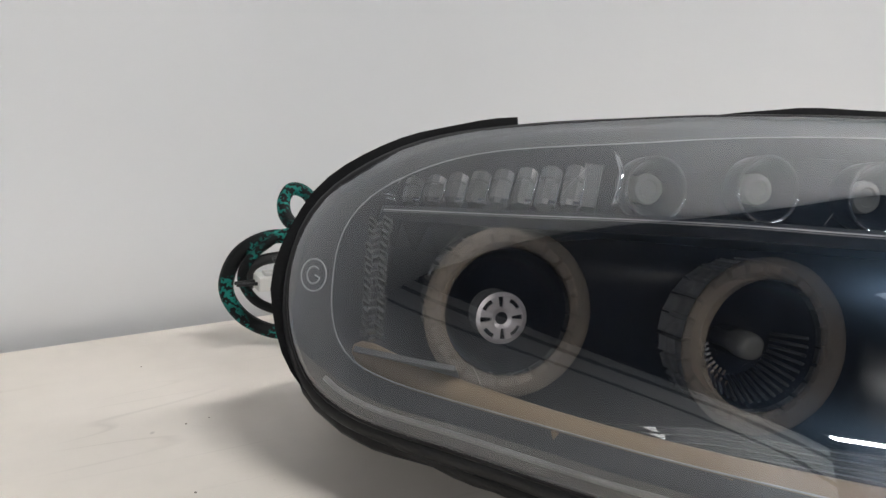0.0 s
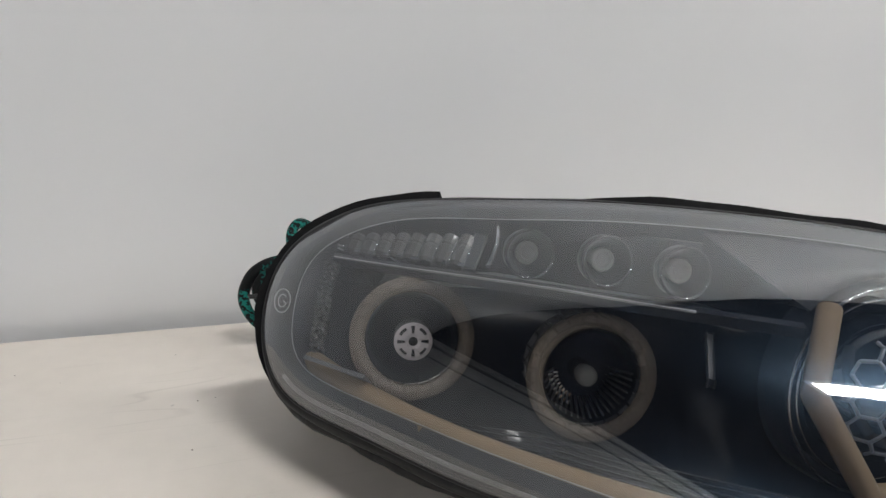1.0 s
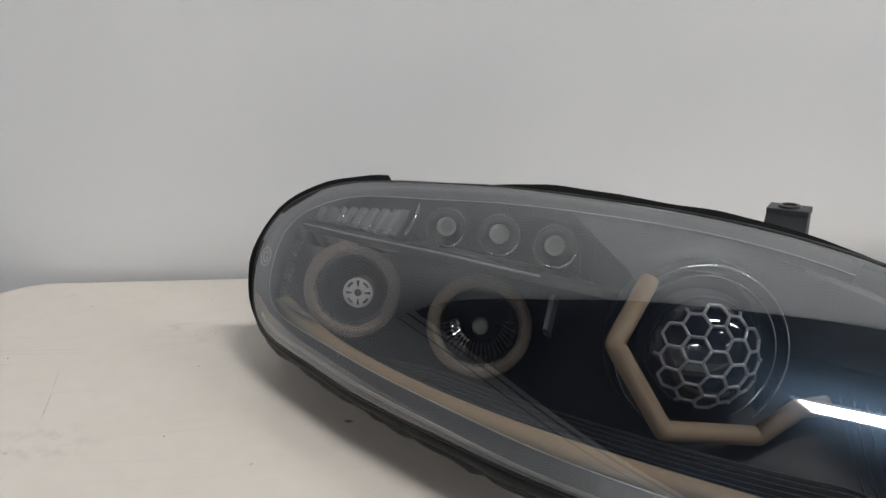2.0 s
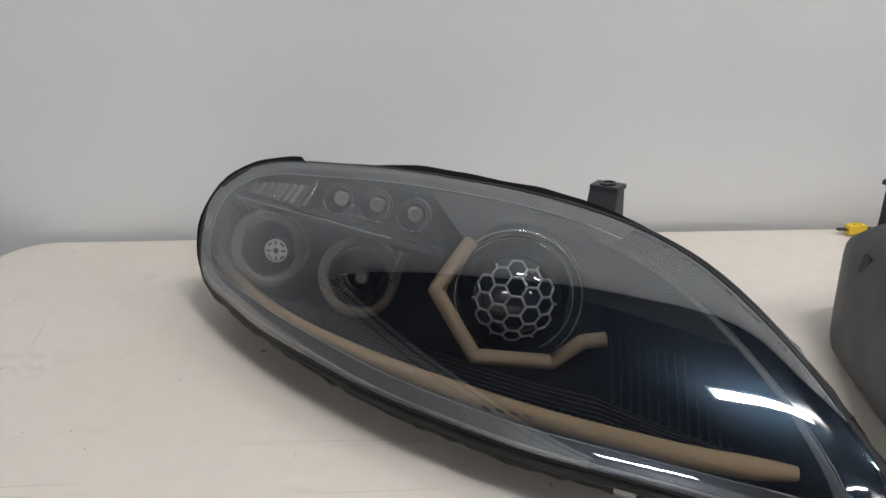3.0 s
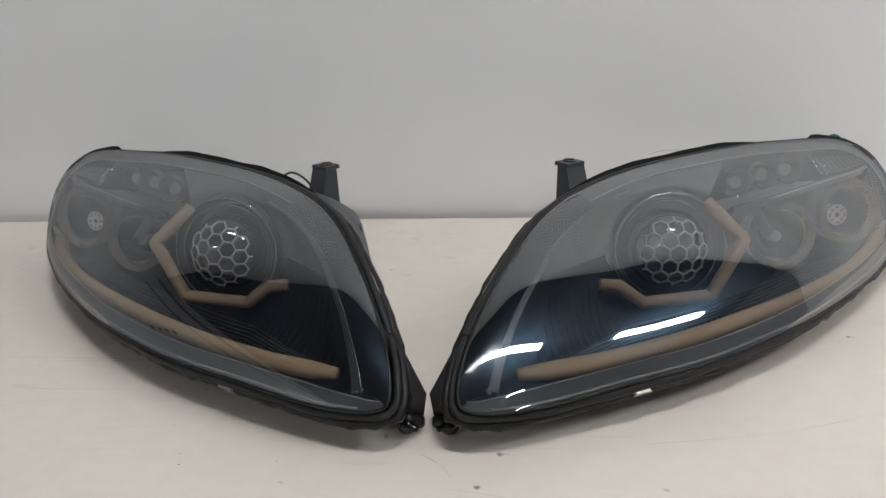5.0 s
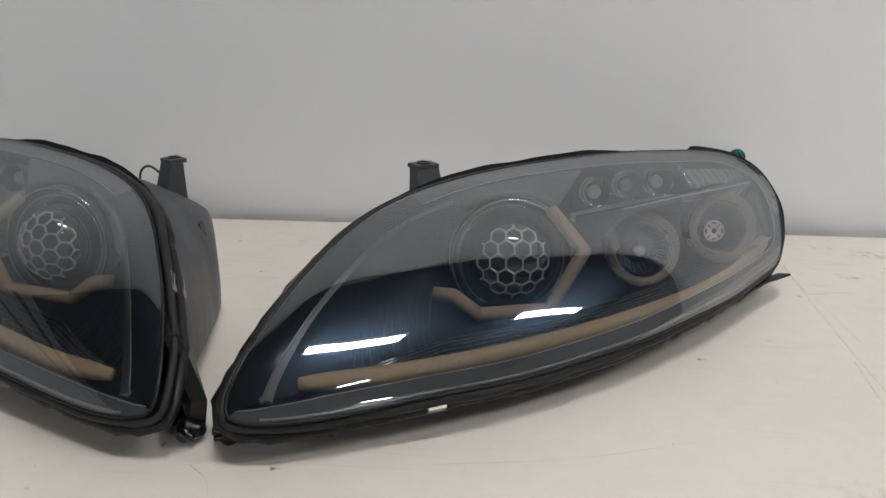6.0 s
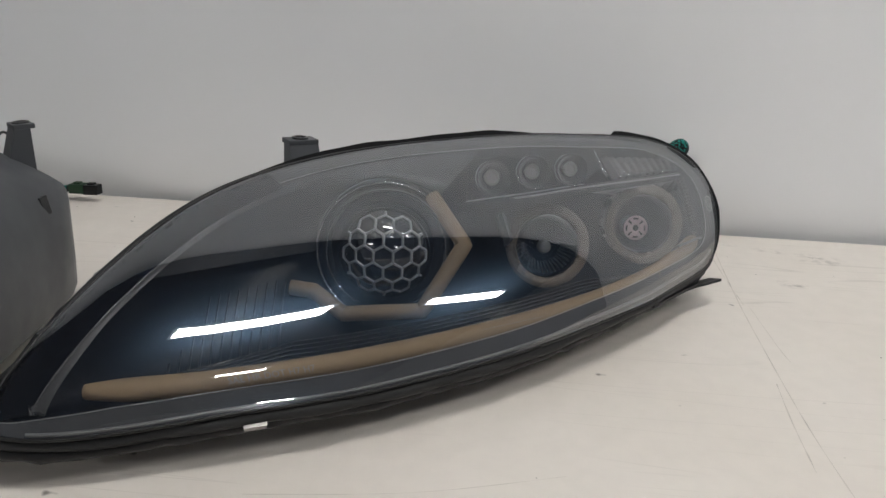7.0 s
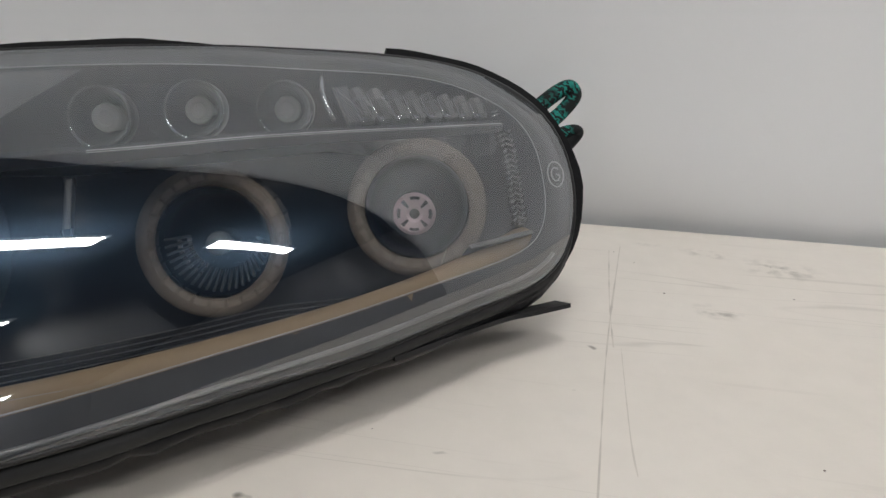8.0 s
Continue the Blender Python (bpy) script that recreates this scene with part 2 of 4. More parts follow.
CRYSTAL = material("crystal_reflector", (0.12, 0.12, 0.118), 0.22, metal=0.4, stain=1.0, stain_scale=120.0, bump=0.5, bump_scale=160.0)
LIP = material("lip_gloss", (0.10, 0.10, 0.105), 0.18, metal=0.4)
DARKCRYSTAL = material("dark_crystal", (0.34, 0.342, 0.35), 0.16, metal=0.45, stain=0.8, stain_scale=150.0, bump=0.3, bump_scale=200.0)
ALLOY = material("brushed_alloy", (0.70, 0.655, 0.66), 0.42, metal=0.6, grain=0.2, grain_scale=900.0)
# alloy with a pink reflection put into its colour
TINTED_ALLOY = material("reflection_tinted_alloy", (0.54, 0.42, 0.445), 0.42, metal=0.6, grain=0.2, grain_scale=900.0)
LEDGLASS = material("led_dome", (0.18, 0.18, 0.172), 0.25, coat=0.5)
BALLGLASS = material("projector_glass", (0.004, 0.005, 0.009), 0.03, coat=1.0)
MESHGREY = material("honeycomb_grey", (0.24, 0.245, 0.26), 0.32, metal=0.3)
CLIPMETAL = material("bare_clip", (0.40, 0.385, 0.36), 0.45, metal=0.7, stain=0.3, stain_scale=80.0)
COVER = clear_cover("clear_cover", 0.008)
MARK = material("pale_mark", (0.36, 0.365, 0.37), 0.3)
PRINT = material("moulded_print", (0.17, 0.172, 0.178), 0.3)
SLEEVE = braid("braided_sleeve", (0.007, 0.008, 0.009), (0.012, 0.20, 0.17))
SLEEVE_DARK = material("dark_sleeve", (0.015, 0.016, 0.018), 0.5, bump=0.5, bump_scale=700.0)
WIRE_WHITE = material("white_wire", (0.62, 0.60, 0.55), 0.4)
PLUG_WHITE = material("white_plug", (0.72, 0.72, 0.70), 0.35)
PLUG_GREEN = material("green_plug", (0.008, 0.04, 0.016), 0.5)
PLUG_YELLOW = material("yellow_plug", (0.75, 0.52, 0.03), 0.35)
PANEL_LIGHT = glow("lamp_panel", (1.0, 0.985, 0.96), PANEL_POWER)
WHITE_METAL = material("white_enamel", (0.7, 0.7, 0.7), 0.4)


# ---- mesh helpers ----
def V(*p):
    return Vector(p)


def part(name, bm, mat, parent=None, label="", side=1, smooth=True):
    """Links a bmesh as one mesh object, under a thing if given. side -1 mirrors it in the plane x = 0."""
    if side < 0:
        for v in bm.verts:
            v.co.x = -v.co.x
        bmesh.ops.reverse_faces(bm, faces=bm.faces[:])
    if parent is not None:
        base = parent.matrix_world.translation if parent.parent is None else parent.parent.matrix_world.translation
        for v in bm.verts:
            v.co -= base
    for f in bm.faces:
        f.smooth = smooth
    mesh = bpy.data.meshes.new(name)
    bm.to_mesh(mesh)
    bm.free()
    mesh.materials.append(mat)
    ob = new(name, mesh)
    ob.parent = parent
    if label:
        tagged(ob, label)
    return ob


def base(name, x, y, z, label, category, group=""):
    ob = new(name)
    ob.location = (x, y, z)
    ob.matrix_world = Matrix.Translation((x, y, z))
    ob.empty_display_size = 0.02
    return tagged(ob, label, category, group)


def box(bm, centre, half, axes=None, bevel=0.0):
    """A box with half sizes along the three axes, edges bevelled."""
    axes = axes or (V(1, 0, 0), V(0, 1, 0), V(0, 0, 1))
    made = bmesh.ops.create_cube(bm, size=2.0)["verts"]
    turn = Matrix([axes[i] * half[i] for i in range(3)]).transposed()
    for v in made:
        v.co = turn @ v.co + Vector(centre)
    if bevel:
        edges = list({e for v in made for e in v.link_edges})
        bmesh.ops.bevel(bm, geom=edges, offset=bevel, segments=2, affect="EDGES", profile=0.6)
    return bm


def side_axes(d):
    d = d.normalized()
    up = V(0, 0, 1) if abs(d.z) < 0.9 else V(1, 0, 0)
    a = d.cross(up).normalized()
    return a, a.cross(d).normalized()


def tube(bm, pts, r, n=10, closed=False, flat=1.0):
    """A round bar swept along points; r is a radius or one per point."""
    rs = r if isinstance(r, (list, tuple)) else [r] * len(pts)
    rings = []
    a = None
    for i, p in enumerate(pts):
        q0 = pts[i - 1] if i or closed else pts[i]
        q1 = pts[(i + 1) % len(pts)] if i + 1 < len(pts) or closed else pts[i]
        d = (q1 - q0).normalized()
        a = side_axes(d)[0] if a is None else (a - d * a.dot(d)).normalized()
        b = a.cross(d)
        rings.append([bm.verts.new(p + a * (rs[i] * math.cos(t)) + b * (rs[i] * flat * math.sin(t)))
                      for t in (2 * math.pi * k / n for k in range(n))])
    loft(bm, rings, closed)
    if not closed:
        bm.faces.new(rings[0])
        bm.faces.new(rings[-1][::-1])
    return bm


def loft(bm, rings, closed=False):
    """Joins rings of vertices, each a closed loop."""
    for i in range(len(rings) if closed else len(rings) - 1):
        r0, r1 = rings[i], rings[(i + 1) % len(rings)]
        n = len(r0)
        for k in range(n):
            bm.faces.new((r0[k], r1[k], r1[(k + 1) % n], r0[(k + 1) % n]))
    return bm


def turned(bm, p, d, profile, n=28, cap0=True, cap1=True):
    """A body of revolution about the axis d through p; profile: (distance along d, radius)."""
    d = Vector(d).normalized()
    a, b = side_axes(d)
    rings = [[bm.verts.new(Vector(p) + d * h + (a * math.cos(t) + b * math.sin(t)) * r)
              for t in (2 * math.pi * k / n for k in range(n))] for h, r in profile]
    loft(bm, rings)
    if cap0:
        bm.faces.new(rings[0])
    if cap1:
        bm.faces.new(rings[-1][::-1])
    bmesh.ops.recalc_face_normals(bm, faces=bm.faces[:])
    return bm


def bezier(pts, count):
    """A smooth curve of any degree through its end points."""
    out = []
    for i in range(count):
        t = i / (count - 1)
        q = [p.copy() for p in pts]
        while len(q) > 1:
            q = [q[k].lerp(q[k + 1], t) for k in range(len(q) - 1)]
        out.append(q[0])
    return out


def spline(pts, per=8, closed=False):
    """Catmull-Rom through the points."""
    out, n = [], len(pts)
    for i in range(n if closed else n - 1):
        p = [pts[(i + k) % n] if closed else pts[min(max(i + k, 0), n - 1)] for k in (-1, 0, 1, 2)]
        for j in range(per):
            t = j / per
            out.append(0.5 * (2 * p[1] + (p[2] - p[0]) * t + (2 * p[0] - 5 * p[1] + 4 * p[2] - p[3]) * t * t
                              + (3 * p[1] - p[0] - 3 * p[2] + p[3]) * t ** 3))
    if not closed:
        out.append(pts[-1].copy())
    return out


# ---- the room ----
def slab(name, lo, hi, mat, bevel=0.0, label=""):
    bm = bmesh.new()
    box(bm, [(a + b) / 2 for a, b in zip(lo, hi)], [(b - a) / 2 for a, b in zip(lo, hi)], bevel=bevel)
    ob = part(name, bm, mat, smooth=False)
    return tagged(ob, label or name.replace("_", " "), kind="structure")




def rear_wall():
    """The wall behind the table: its foot is curved back so that the shape shades a darker band."""
    foot = [(WALL_Y + 0.0065 * (1 - i / 12) ** 2, 0.062 * i / 12) for i in range(13)]
    profile = [(WALL_Y + 0.14, FLOOR_Z), (WALL_Y + 0.012, FLOOR_Z), (WALL_Y + 0.012, -0.03)] + foot + [(WALL_Y, CEIL_Z), (WALL_Y + 0.14, CEIL_Z)]
    bm = bmesh.new()
    rings = [[bm.verts.new((x, y, z)) for y, z in profile] for x in (-5.2, 5.2)]
    loft(bm, rings)
    bm.faces.new(rings[0])
    bm.faces.new(rings[1][::-1])
    bmesh.ops.recalc_face_normals(bm, faces=bm.faces[:])
    ob = part("wall_north", bm, WALL, smooth=False)
    tagged(ob, "smooth light grey painted wall behind the table", kind="structure")


rear_wall()
slab("wall_south", (-5.2, -4.72, FLOOR_Z), (5.2, -4.6, CEIL_Z), ROOM, label="dark workshop wall")
slab("wall_east", (5.2, -4.72, FLOOR_Z), (5.32, WALL_Y + 0.12, CEIL_Z), ROOM, label="dark workshop wall")
slab("wall_west", (-4.12, -4.60, FLOOR_Z), (-4.0, WALL_Y - 0.001, CEIL_Z), WALL, label="light grey painted workshop wall")
# two unseen dark bars, added only for the streaks mirrored in the covers
slab("streak_bar_upper", (-4.0, -4.59, 2.26), (-3.955, WALL_Y - 0.002, 2.34), ROOM, label="dark bar added to draw a streak in reflections")
slab("streak_bar_lower", (-4.0, -4.59, 1.86), (-3.975, WALL_Y - 0.002, 1.91), ROOM, label="thin dark bar added to draw a streak in reflections")
slab("floor", (-5.32, -4.72, FLOOR_Z - 0.1), (5.32, WALL_Y + 0.12, FLOOR_Z), CONCRETE, label="grey concrete workshop floor")
slab("ceiling", (-5.32, -4.72, CEIL_Z), (5.32, WALL_Y + 0.12, CEIL_Z + 0.1), CEILING, label="dark workshop ceiling")



def ceiling_light(x, y, half, wide=0.078):
    """A flat light panel in a shallow frame under the ceiling, along the wall."""
    z = CEIL_Z - 0.05
    thing = base("ceiling_light", x, y, z, "white ceiling light panel, switched on, under the ceiling", "ceiling light", "ceiling lights")
    bm = bmesh.new()
    box(bm, (x, y, z + 0.03), (half + 0.03, wide + 0.027, 0.018), bevel=0.004)
    part("frame", bm, WHITE_METAL, thing, smooth=False)
    bm = bmesh.new()
    box(bm, (x, y, z + 0.007), (half, wide, 0.005), bevel=0.002)
    part("diffuser", bm, PANEL_LIGHT, thing, "glowing white panel", smooth=False)
    return thing


# the last two are unseen fills, added to light room and west wall
LIGHTS = [(0.48, -0.47), (2.95, -0.52), (1.25, -1.75), (3.3, -4.35), (-2.7, -4.0)]
for i, (lx, ly) in enumerate(LIGHTS):
    ceiling_light(lx, ly, (0.51, 0.75, 0.22, 0.30, 0.75)[i], (0.062, 0.070, 0.025, 0.078, 0.078)[i])


def work_table():
    x0, x1, y0, y1 = -0.745, 1.75, -0.55, 0.651
    thing = base("work_table", (x0 + x1) / 2, (y0 + y1) / 2, FLOOR_Z, "off-white painted work table with scuffs, against the wall", "table")
    bm = bmesh.new()
    r = 0.055
    outline = []
    for cx, cy, a0 in ((x1 - r, y1 - r, 0), (x0 + r, y1 - r, 90), (x0 + r, y0 + r, 180), (x1 - r, y0 + r, 270)):
        for k in range(9):
            a = radians(a0 + 90 * k / 8)
            outline.append((cx, cy, math.cos(a), math.sin(a)))
    rings = [[bm.verts.new((cx + (r + o) * ca, cy + (r + o) * sa, z)) for cx, cy, ca, sa in outline]
             for z, o in ((0, -0.005), (-0.0012, -0.0018), (-0.005, 0), (-0.023, 0), (-0.027, -0.003))]
    loft(bm, rings)
    bm.faces.new(rings[0])
    bm.faces.new(rings[-1][::-1])
    bmesh.ops.recalc_face_normals(bm, faces=bm.faces[:])
    part("tabletop", bm, TABLE, thing, "off-white painted board", smooth=False)
    for lx in (x0 + 0.08, x1 - 0.08):
        for ly in (y0 + 0.08, y1 - 0.08):
            bm = bmesh.new()
            box(bm, (lx, ly, (FLOOR_Z - 0.027) / 2), (0.02, 0.02, (-0.0275 - FLOOR_Z) / 2), bevel=0.003)
            part("leg", bm, STEEL, thing, smooth=False)
    for pts, wide in ((((0.552, 0.503), (0.607, 0.500), (0.700, 0.503)), 0.00035), (((0.512, 0.600), (0.503, 0.465), (0.499, 0.370), (0.496, 0.230), (0.500, 0.120)), 0.0008),
                      (((0.504, 0.590), (0.5035, 0.500), (0.505, 0.440)), 0.0007), (((0.509, 0.440), (0.511, 0.359), (0.513, 0.330)), 0.0005),
                      (((0.492, 0.293), (0.487, 0.240), (0.484, 0.185)), 0.0007), (((0.157, 0.114), (0.25, 0.130), (0.335, 0.158)), 0.0004),
                      (((-0.624, 0.460), (-0.616, 0.420), (-0.611, 0.390)), 0.0006), (((0.02, 0.070), (0.012, 0.085), (-0.004, 0.098)), 0.0005), (((0.55, 0.255), (0.62, 0.235), (0.70, 0.22)), 0.0005)):
        bm = bmesh.new()
        path = spline([V(x, y, 0) for x, y in pts], 10)
        rows = []
        for q, p in enumerate(path):
            d = (path[min(q + 1, len(path) - 1)] - path[max(q - 1, 0)]).normalized()
            w = V(d.y, -d.x, 0) * wide * 0.75 * max(0.25, 0.6 + 0.9 * noise.noise(V(p.x * 90, p.y * 90, wide * 9000)))
            rows.append([bm.verts.new(p - w + V(0, 0, 0.0002)), bm.verts.new(p + w + V(0, 0, 0.0002))])
        for r0, r1 in zip(rows, rows[1:]):
            bm.faces.new((r0[0], r0[1], r1[1], r1[0]))
        bmesh.ops.recalc_face_normals(bm, faces=bm.faces[:])
        part("scratch", bm, SCRATCHED, thing, "fine worn scratch", smooth=False)
    # specks of dirt
    rng = random.Random(5)
    spots = [(0.401, 0.339), (0.588, 0.351), (-0.535, 0.595), (-0.519, 0.519), (-0.508, 0.521), (-0.506, 0.236), (-0.558, 0.258), (-0.525, 0.362), (0.318, 0.154), (-0.173, 0.081)]
    spots += [(rng.uniform(-0.70, 0.95), rng.uniform(-0.02, 0.62)) for i in range(60)]
    for x, y in spots:
        r = rng.uniform(0.00025, 0.0007)
        bm = bmesh.new()
        turned(bm, V(x, y, 0.0001), V(0, 0, 1), [(0, r), (r * 0.4, r * 0.7), (r * 0.5, r * 0.2)], 7)
        for v in bm.verts:
            v.co.x += (v.co.y - y) * rng.uniform(-0.6, 0.6)
        part("dirt_speck", bm, SPECK, thing, smooth=False)


work_table()

# ---- the headlamps: one design, built once for each side of the mirror plane x = 0 ----
# the face of the lamp: origin, then the way to its outer end (u), towards its lower edge (v), and out of it (w)
FACE_O = V(-0.2514, 0.2974, 0.0770)
FACE_U = V(-0.7735, 0.6294, 0.0748)
FACE_V = V(-0.5087, -0.5461, -0.6656)
FACE_W = V(-0.3781, -0.5529, 0.7425)
# control points of the outline, from the nose over the top edge to the outer end and back along the lower edge
OUTLINE = [(-0.3363, 0.0263), (-0.2634, -0.0360), (-0.2184, -0.0658), (-0.1524, -0.1012), (-0.0884, -0.1123),
           (-0.0193, -0.1116), (0.0462, -0.1003), (0.1125, -0.0896), (0.1776, -0.0716), (0.2430, -0.0610),
           (0.3007, -0.0136), (0.2791, 0.0641), (0.2049, 0.0737), (0.1430, 0.0856), (0.0735, 0.0897),
           (0.0085, 0.0939), (-0.0605, 0.0893), (-0.1243, 0.0832), (-0.1946, 0.0662), (-0.2511, 0.0565)]
# height of the cover over the face: coefficients of (u / 0.3)^i (v / 0.1)^j, i + j up to 4
CURVE = (0.04147, 0.00888, -0.02576, -0.00508, -0.00507, 0.00244, -0.01452, -0.00963, 0.00434, -0.04435, -0.01976, -0.00358,
         -0.00218, -0.01114, -0.00694)
STEPS = 8
Z_UP = V(0.0, 0.0, 1.0)
BACK = V(0.0, 1.0, 0.0)
FORWARD = V(-0.20, -0.95, 0.20).normalized()


def face(u, v, w):
    return FACE_O + FACE_U * u + FACE_V * v + FACE_W * w


def to_face(p):
    q = p - FACE_O
    return q.dot(FACE_U), q.dot(FACE_V), q.dot(FACE_W)


def swell(u, v):
    """The cover's extra fullness towards the nose and in the middle, fading at the edges."""
    x, y = (u - 0.10) / 0.14, (v - 0.022) / 0.06
    if abs(x) < 1 and abs(y) < 1:
        return 0.0026 * 0.25 * (1 + math.cos(math.pi * x)) * (1 + math.cos(math.pi * y))
    x = (u + 0.295) / (0.19 if u > -0.295 else 0.045)
    if abs(x) >= 1:
        return 0.0
    top, low = -0.034 - 0.60 * (u + 0.26), 0.056 + 0.17 * (u + 0.26)
    across = min(abs((v - (top + low) / 2) / ((low - top) / 2)), 1.0)
    return 0.0080 * 0.5 * (1 + math.cos(math.pi * x)) * (1 - across ** 4)


def height(u, v):
    k, total = 0, swell(u, v)
    for i in range(5):
        for j in range(5 - i):
            total += CURVE[k] * (u / 0.3) ** i * (v / 0.1) ** j
            k += 1
    return total


def outline_points():
    """Uniform cubic B-spline of the outline."""
    out, n = [], len(OUTLINE)
    for i in range(n):
        for j in range(STEPS):
            x = j / STEPS
            b = ((1 - x) ** 3 / 6, (3 * x ** 3 - 6 * x * x + 4) / 6, (-3 * x ** 3 + 3 * x * x + 3 * x + 1) / 6, x ** 3 / 6)
            out.append(tuple(sum(b[a] * OUTLINE[(i - 1 + a) % n][c] for a in range(4)) for c in (0, 1)))
    return out


EDGE = outline_points()
MID = (0.0, -0.005)


def cover_uv(u, v, lift=0.0):
    return face(u, v, height(u, v) + lift)


def cover_at(k, rho, lift=0.0):
    """Point of the cover's surface towards outline point k, at the share rho of the way from the middle."""
    u, v = EDGE[k % len(EDGE)]
    return cover_uv(MID[0] + (u - MID[0]) * rho, MID[1] + (v - MID[1]) * rho, lift)


def under(p, depth):
    """The point moved back from the cover until it lies this deep below it."""
    p = p.copy()
    for i in range(60):
        u, v, w = to_face(p)
        if height(u, v) - w >= depth:
            break
        p += V(0, 0.00095, -0.0003)
    return p


def cover_normal(u, v):
    e = 0.002
    return (cover_uv(u + e, v) - cover_uv(u - e, v)).cross(cover_uv(u, v + e) - cover_uv(u, v - e)).normalized() * -1


NK = len(EDGE)


def rim(k, lift=0.0):
    return cover_at(k, 1.0, lift)


def outward(k):
    """Away from the middle of the face, along it."""
    a, b = EDGE[(k - 1) % NK], EDGE[(k + 1) % NK]
    t = FACE_U * (b[0] - a[0]) + FACE_V * (b[1] - a[1])
    n = t.cross(FACE_W).normalized()
    u, v = EDGE[k % NK]
    return n if n.dot(FACE_U * (u - MID[0]) + FACE_V * (v - MID[1])) > 0 else -n


def inset(k, d, lift=0.0):
    """Point just under the cover, at the distance d inside the outline."""
    n = outward(k)
    u, v = EDGE[k % NK]
    u, v = u - d * n.dot(FACE_U), v - d * n.dot(FACE_V)
    return cover_uv(u, v, lift)


BAND = ((50, 0.0200), (60, 0.0200), (70, 0.0160), (75, 0.0165), (83, 0.0235), (91, 0.0190), (104, 0.0200))


def soft_inset(k, d, lift=0.0):
    """The same with the corner eased, so that wide borders do not fold over themselves."""
    return sum((inset(k + i, d, lift) for i in (-3, -2, -1, 0, 1, 2, 3)), V(0, 0, 0)) / 7


def band_width(k):
    """Inner edge of the frosted border: narrow at the upper corner, wide at the outer end."""
    k %= NK
    for (k0, w0), (k1, w1) in zip(BAND, BAND[1:]):
        if k0 <= k < k1:
            x = (k - k0) / (k1 - k0)
            return w0 + (w1 - w0) * x * x * (3 - 2 * x)
    return 0.0200


def polar_sheet(bm, rhos, lift=0.0):
    rings = [[bm.verts.new(cover_at(k, r, lift)) for k in range(NK)] for r in rhos]
    loft(bm, rings)
    return rings


def headlamp(side):
    name = "headlamp"
    thing = base(name, side * -0.25, 0.3, 0.0,
                 "black car headlamp with clear cover and grey housing, on table", "headlamp", "pair of headlamps")
    add = lambda n, bm, mat, label="", parent=thing, smooth=True: part(n, bm, mat, parent, label, side, smooth)

    # clear cover
    bm = bmesh.new()
    turn = [min(max((EDGE[k][0] + 0.02) / 0.16, 0.0), 1.0) for k in range(NK)]
    rings = [[bm.verts.new(inset(k, d - 0.0018 * turn[k], h * turn[k])) for k in range(NK)] for d, h in ((0.0058, -0.0014), (0.0068, -0.0005))]
    for r, h in ((0.915, 0.0001), (0.89, 0.0006), (0.86, 0.0008), (0.82, 0.0005), (0.77, 0.0001)):
        rings.append([bm.verts.new(cover_at(k, r, h * turn[k])) for k in range(NK)])
    loft(bm, rings)
    rings = rings[-1:] + polar_sheet(bm, [0.72, 0.66, 0.6, 0.53, 0.46, 0.38, 0.3, 0.22, 0.14, 0.06])
    loft(bm, rings[:2])
    mid = bm.verts.new(cover_at(0, 0.0))
    for k in range(NK):
        bm.faces.new((rings[-1][k], mid, rings[-1][(k + 1) % NK]))
    bmesh.ops.recalc_face_normals(bm, faces=bm.faces[:])
    cover = add("cover", bm, COVER, "clear scratched plastic cover")
    cover.visible_shadow = False

    # frosted glue band under the edge of the cover, running out at the nose
    taper = lambda k: math.sqrt(min(1.0, max(0.0, (NK - k) / 9)))
    bm = bmesh.new()
    rows = [[bm.verts.new(p) for p in (inset(k, 0.0070 - 0.0016 * turn[k % NK], -0.003), soft_inset(k, 0.0115 - 0.003 * (1 - taper(k)), -0.003),
                                       soft_inset(k, 0.0095 + (band_width(k) - 0.0095) * taper(k), -0.003))] for k in range(NOSE_K, NK + 1)]
    for r0, r1 in zip(rows, rows[1:]):
        for j in range(2):
            bm.faces.new((r0[j], r0[j + 1], r1[j + 1], r1[j]))
    bmesh.ops.recalc_face_normals(bm, faces=bm.faces[:])
    add("glue_band", bm, FLANGE, "frosted grey border under the cover")

    # pale line painted as the highlight along the bezel's lip
    bm = bmesh.new()
    tube(bm, [soft_inset(k, 0.0100 + (band_width(k) - 0.0094) * taper(k), -0.0032) for k in range(NOSE_K, NK + 1)], 0.0003, 6)
    add("bezel_highlight", bm, EDGE_SHINE, "thin pale line for the highlight on the bezel lip")
    low = range(nearest_edge(0.262, 0.058), NK - 3)
    bm = bmesh.new()
    tube(bm, [inset(k, 0.0098, -0.0026) for k in low], 0.0011, 8)
    add("band_ridge", bm, RIDGE, "pale ridge along the lower border")
    bm = bmesh.new()
    rows = [[bm.verts.new(inset(k, d, -0.003 - 0.1 * max(d - 0.012, 0))) for d in (0.0070, 0.014, 0.021, 0.028)] for k in range(0, NOSE_K + 1)]
    for r0, r1 in zip(rows, rows[1:]):
        for j in range(3):
            bm.faces.new((r0[j], r0[j + 1], r1[j + 1], r1[j]))
    bmesh.ops.recalc_face_normals(bm, faces=bm.faces[:])
    add("nose_border", bm, BORDER, "wide glossy black border")
    bm = bmesh.new()
    tube(bm, [inset(k, 0.0285, -0.005) for k in range(0, NOSE_K + 6)], [0.0007 + 0.0003 * noise.noise(V(k * 0.4, 7, 0)) for k in range(0, NOSE_K + 6)], 6)
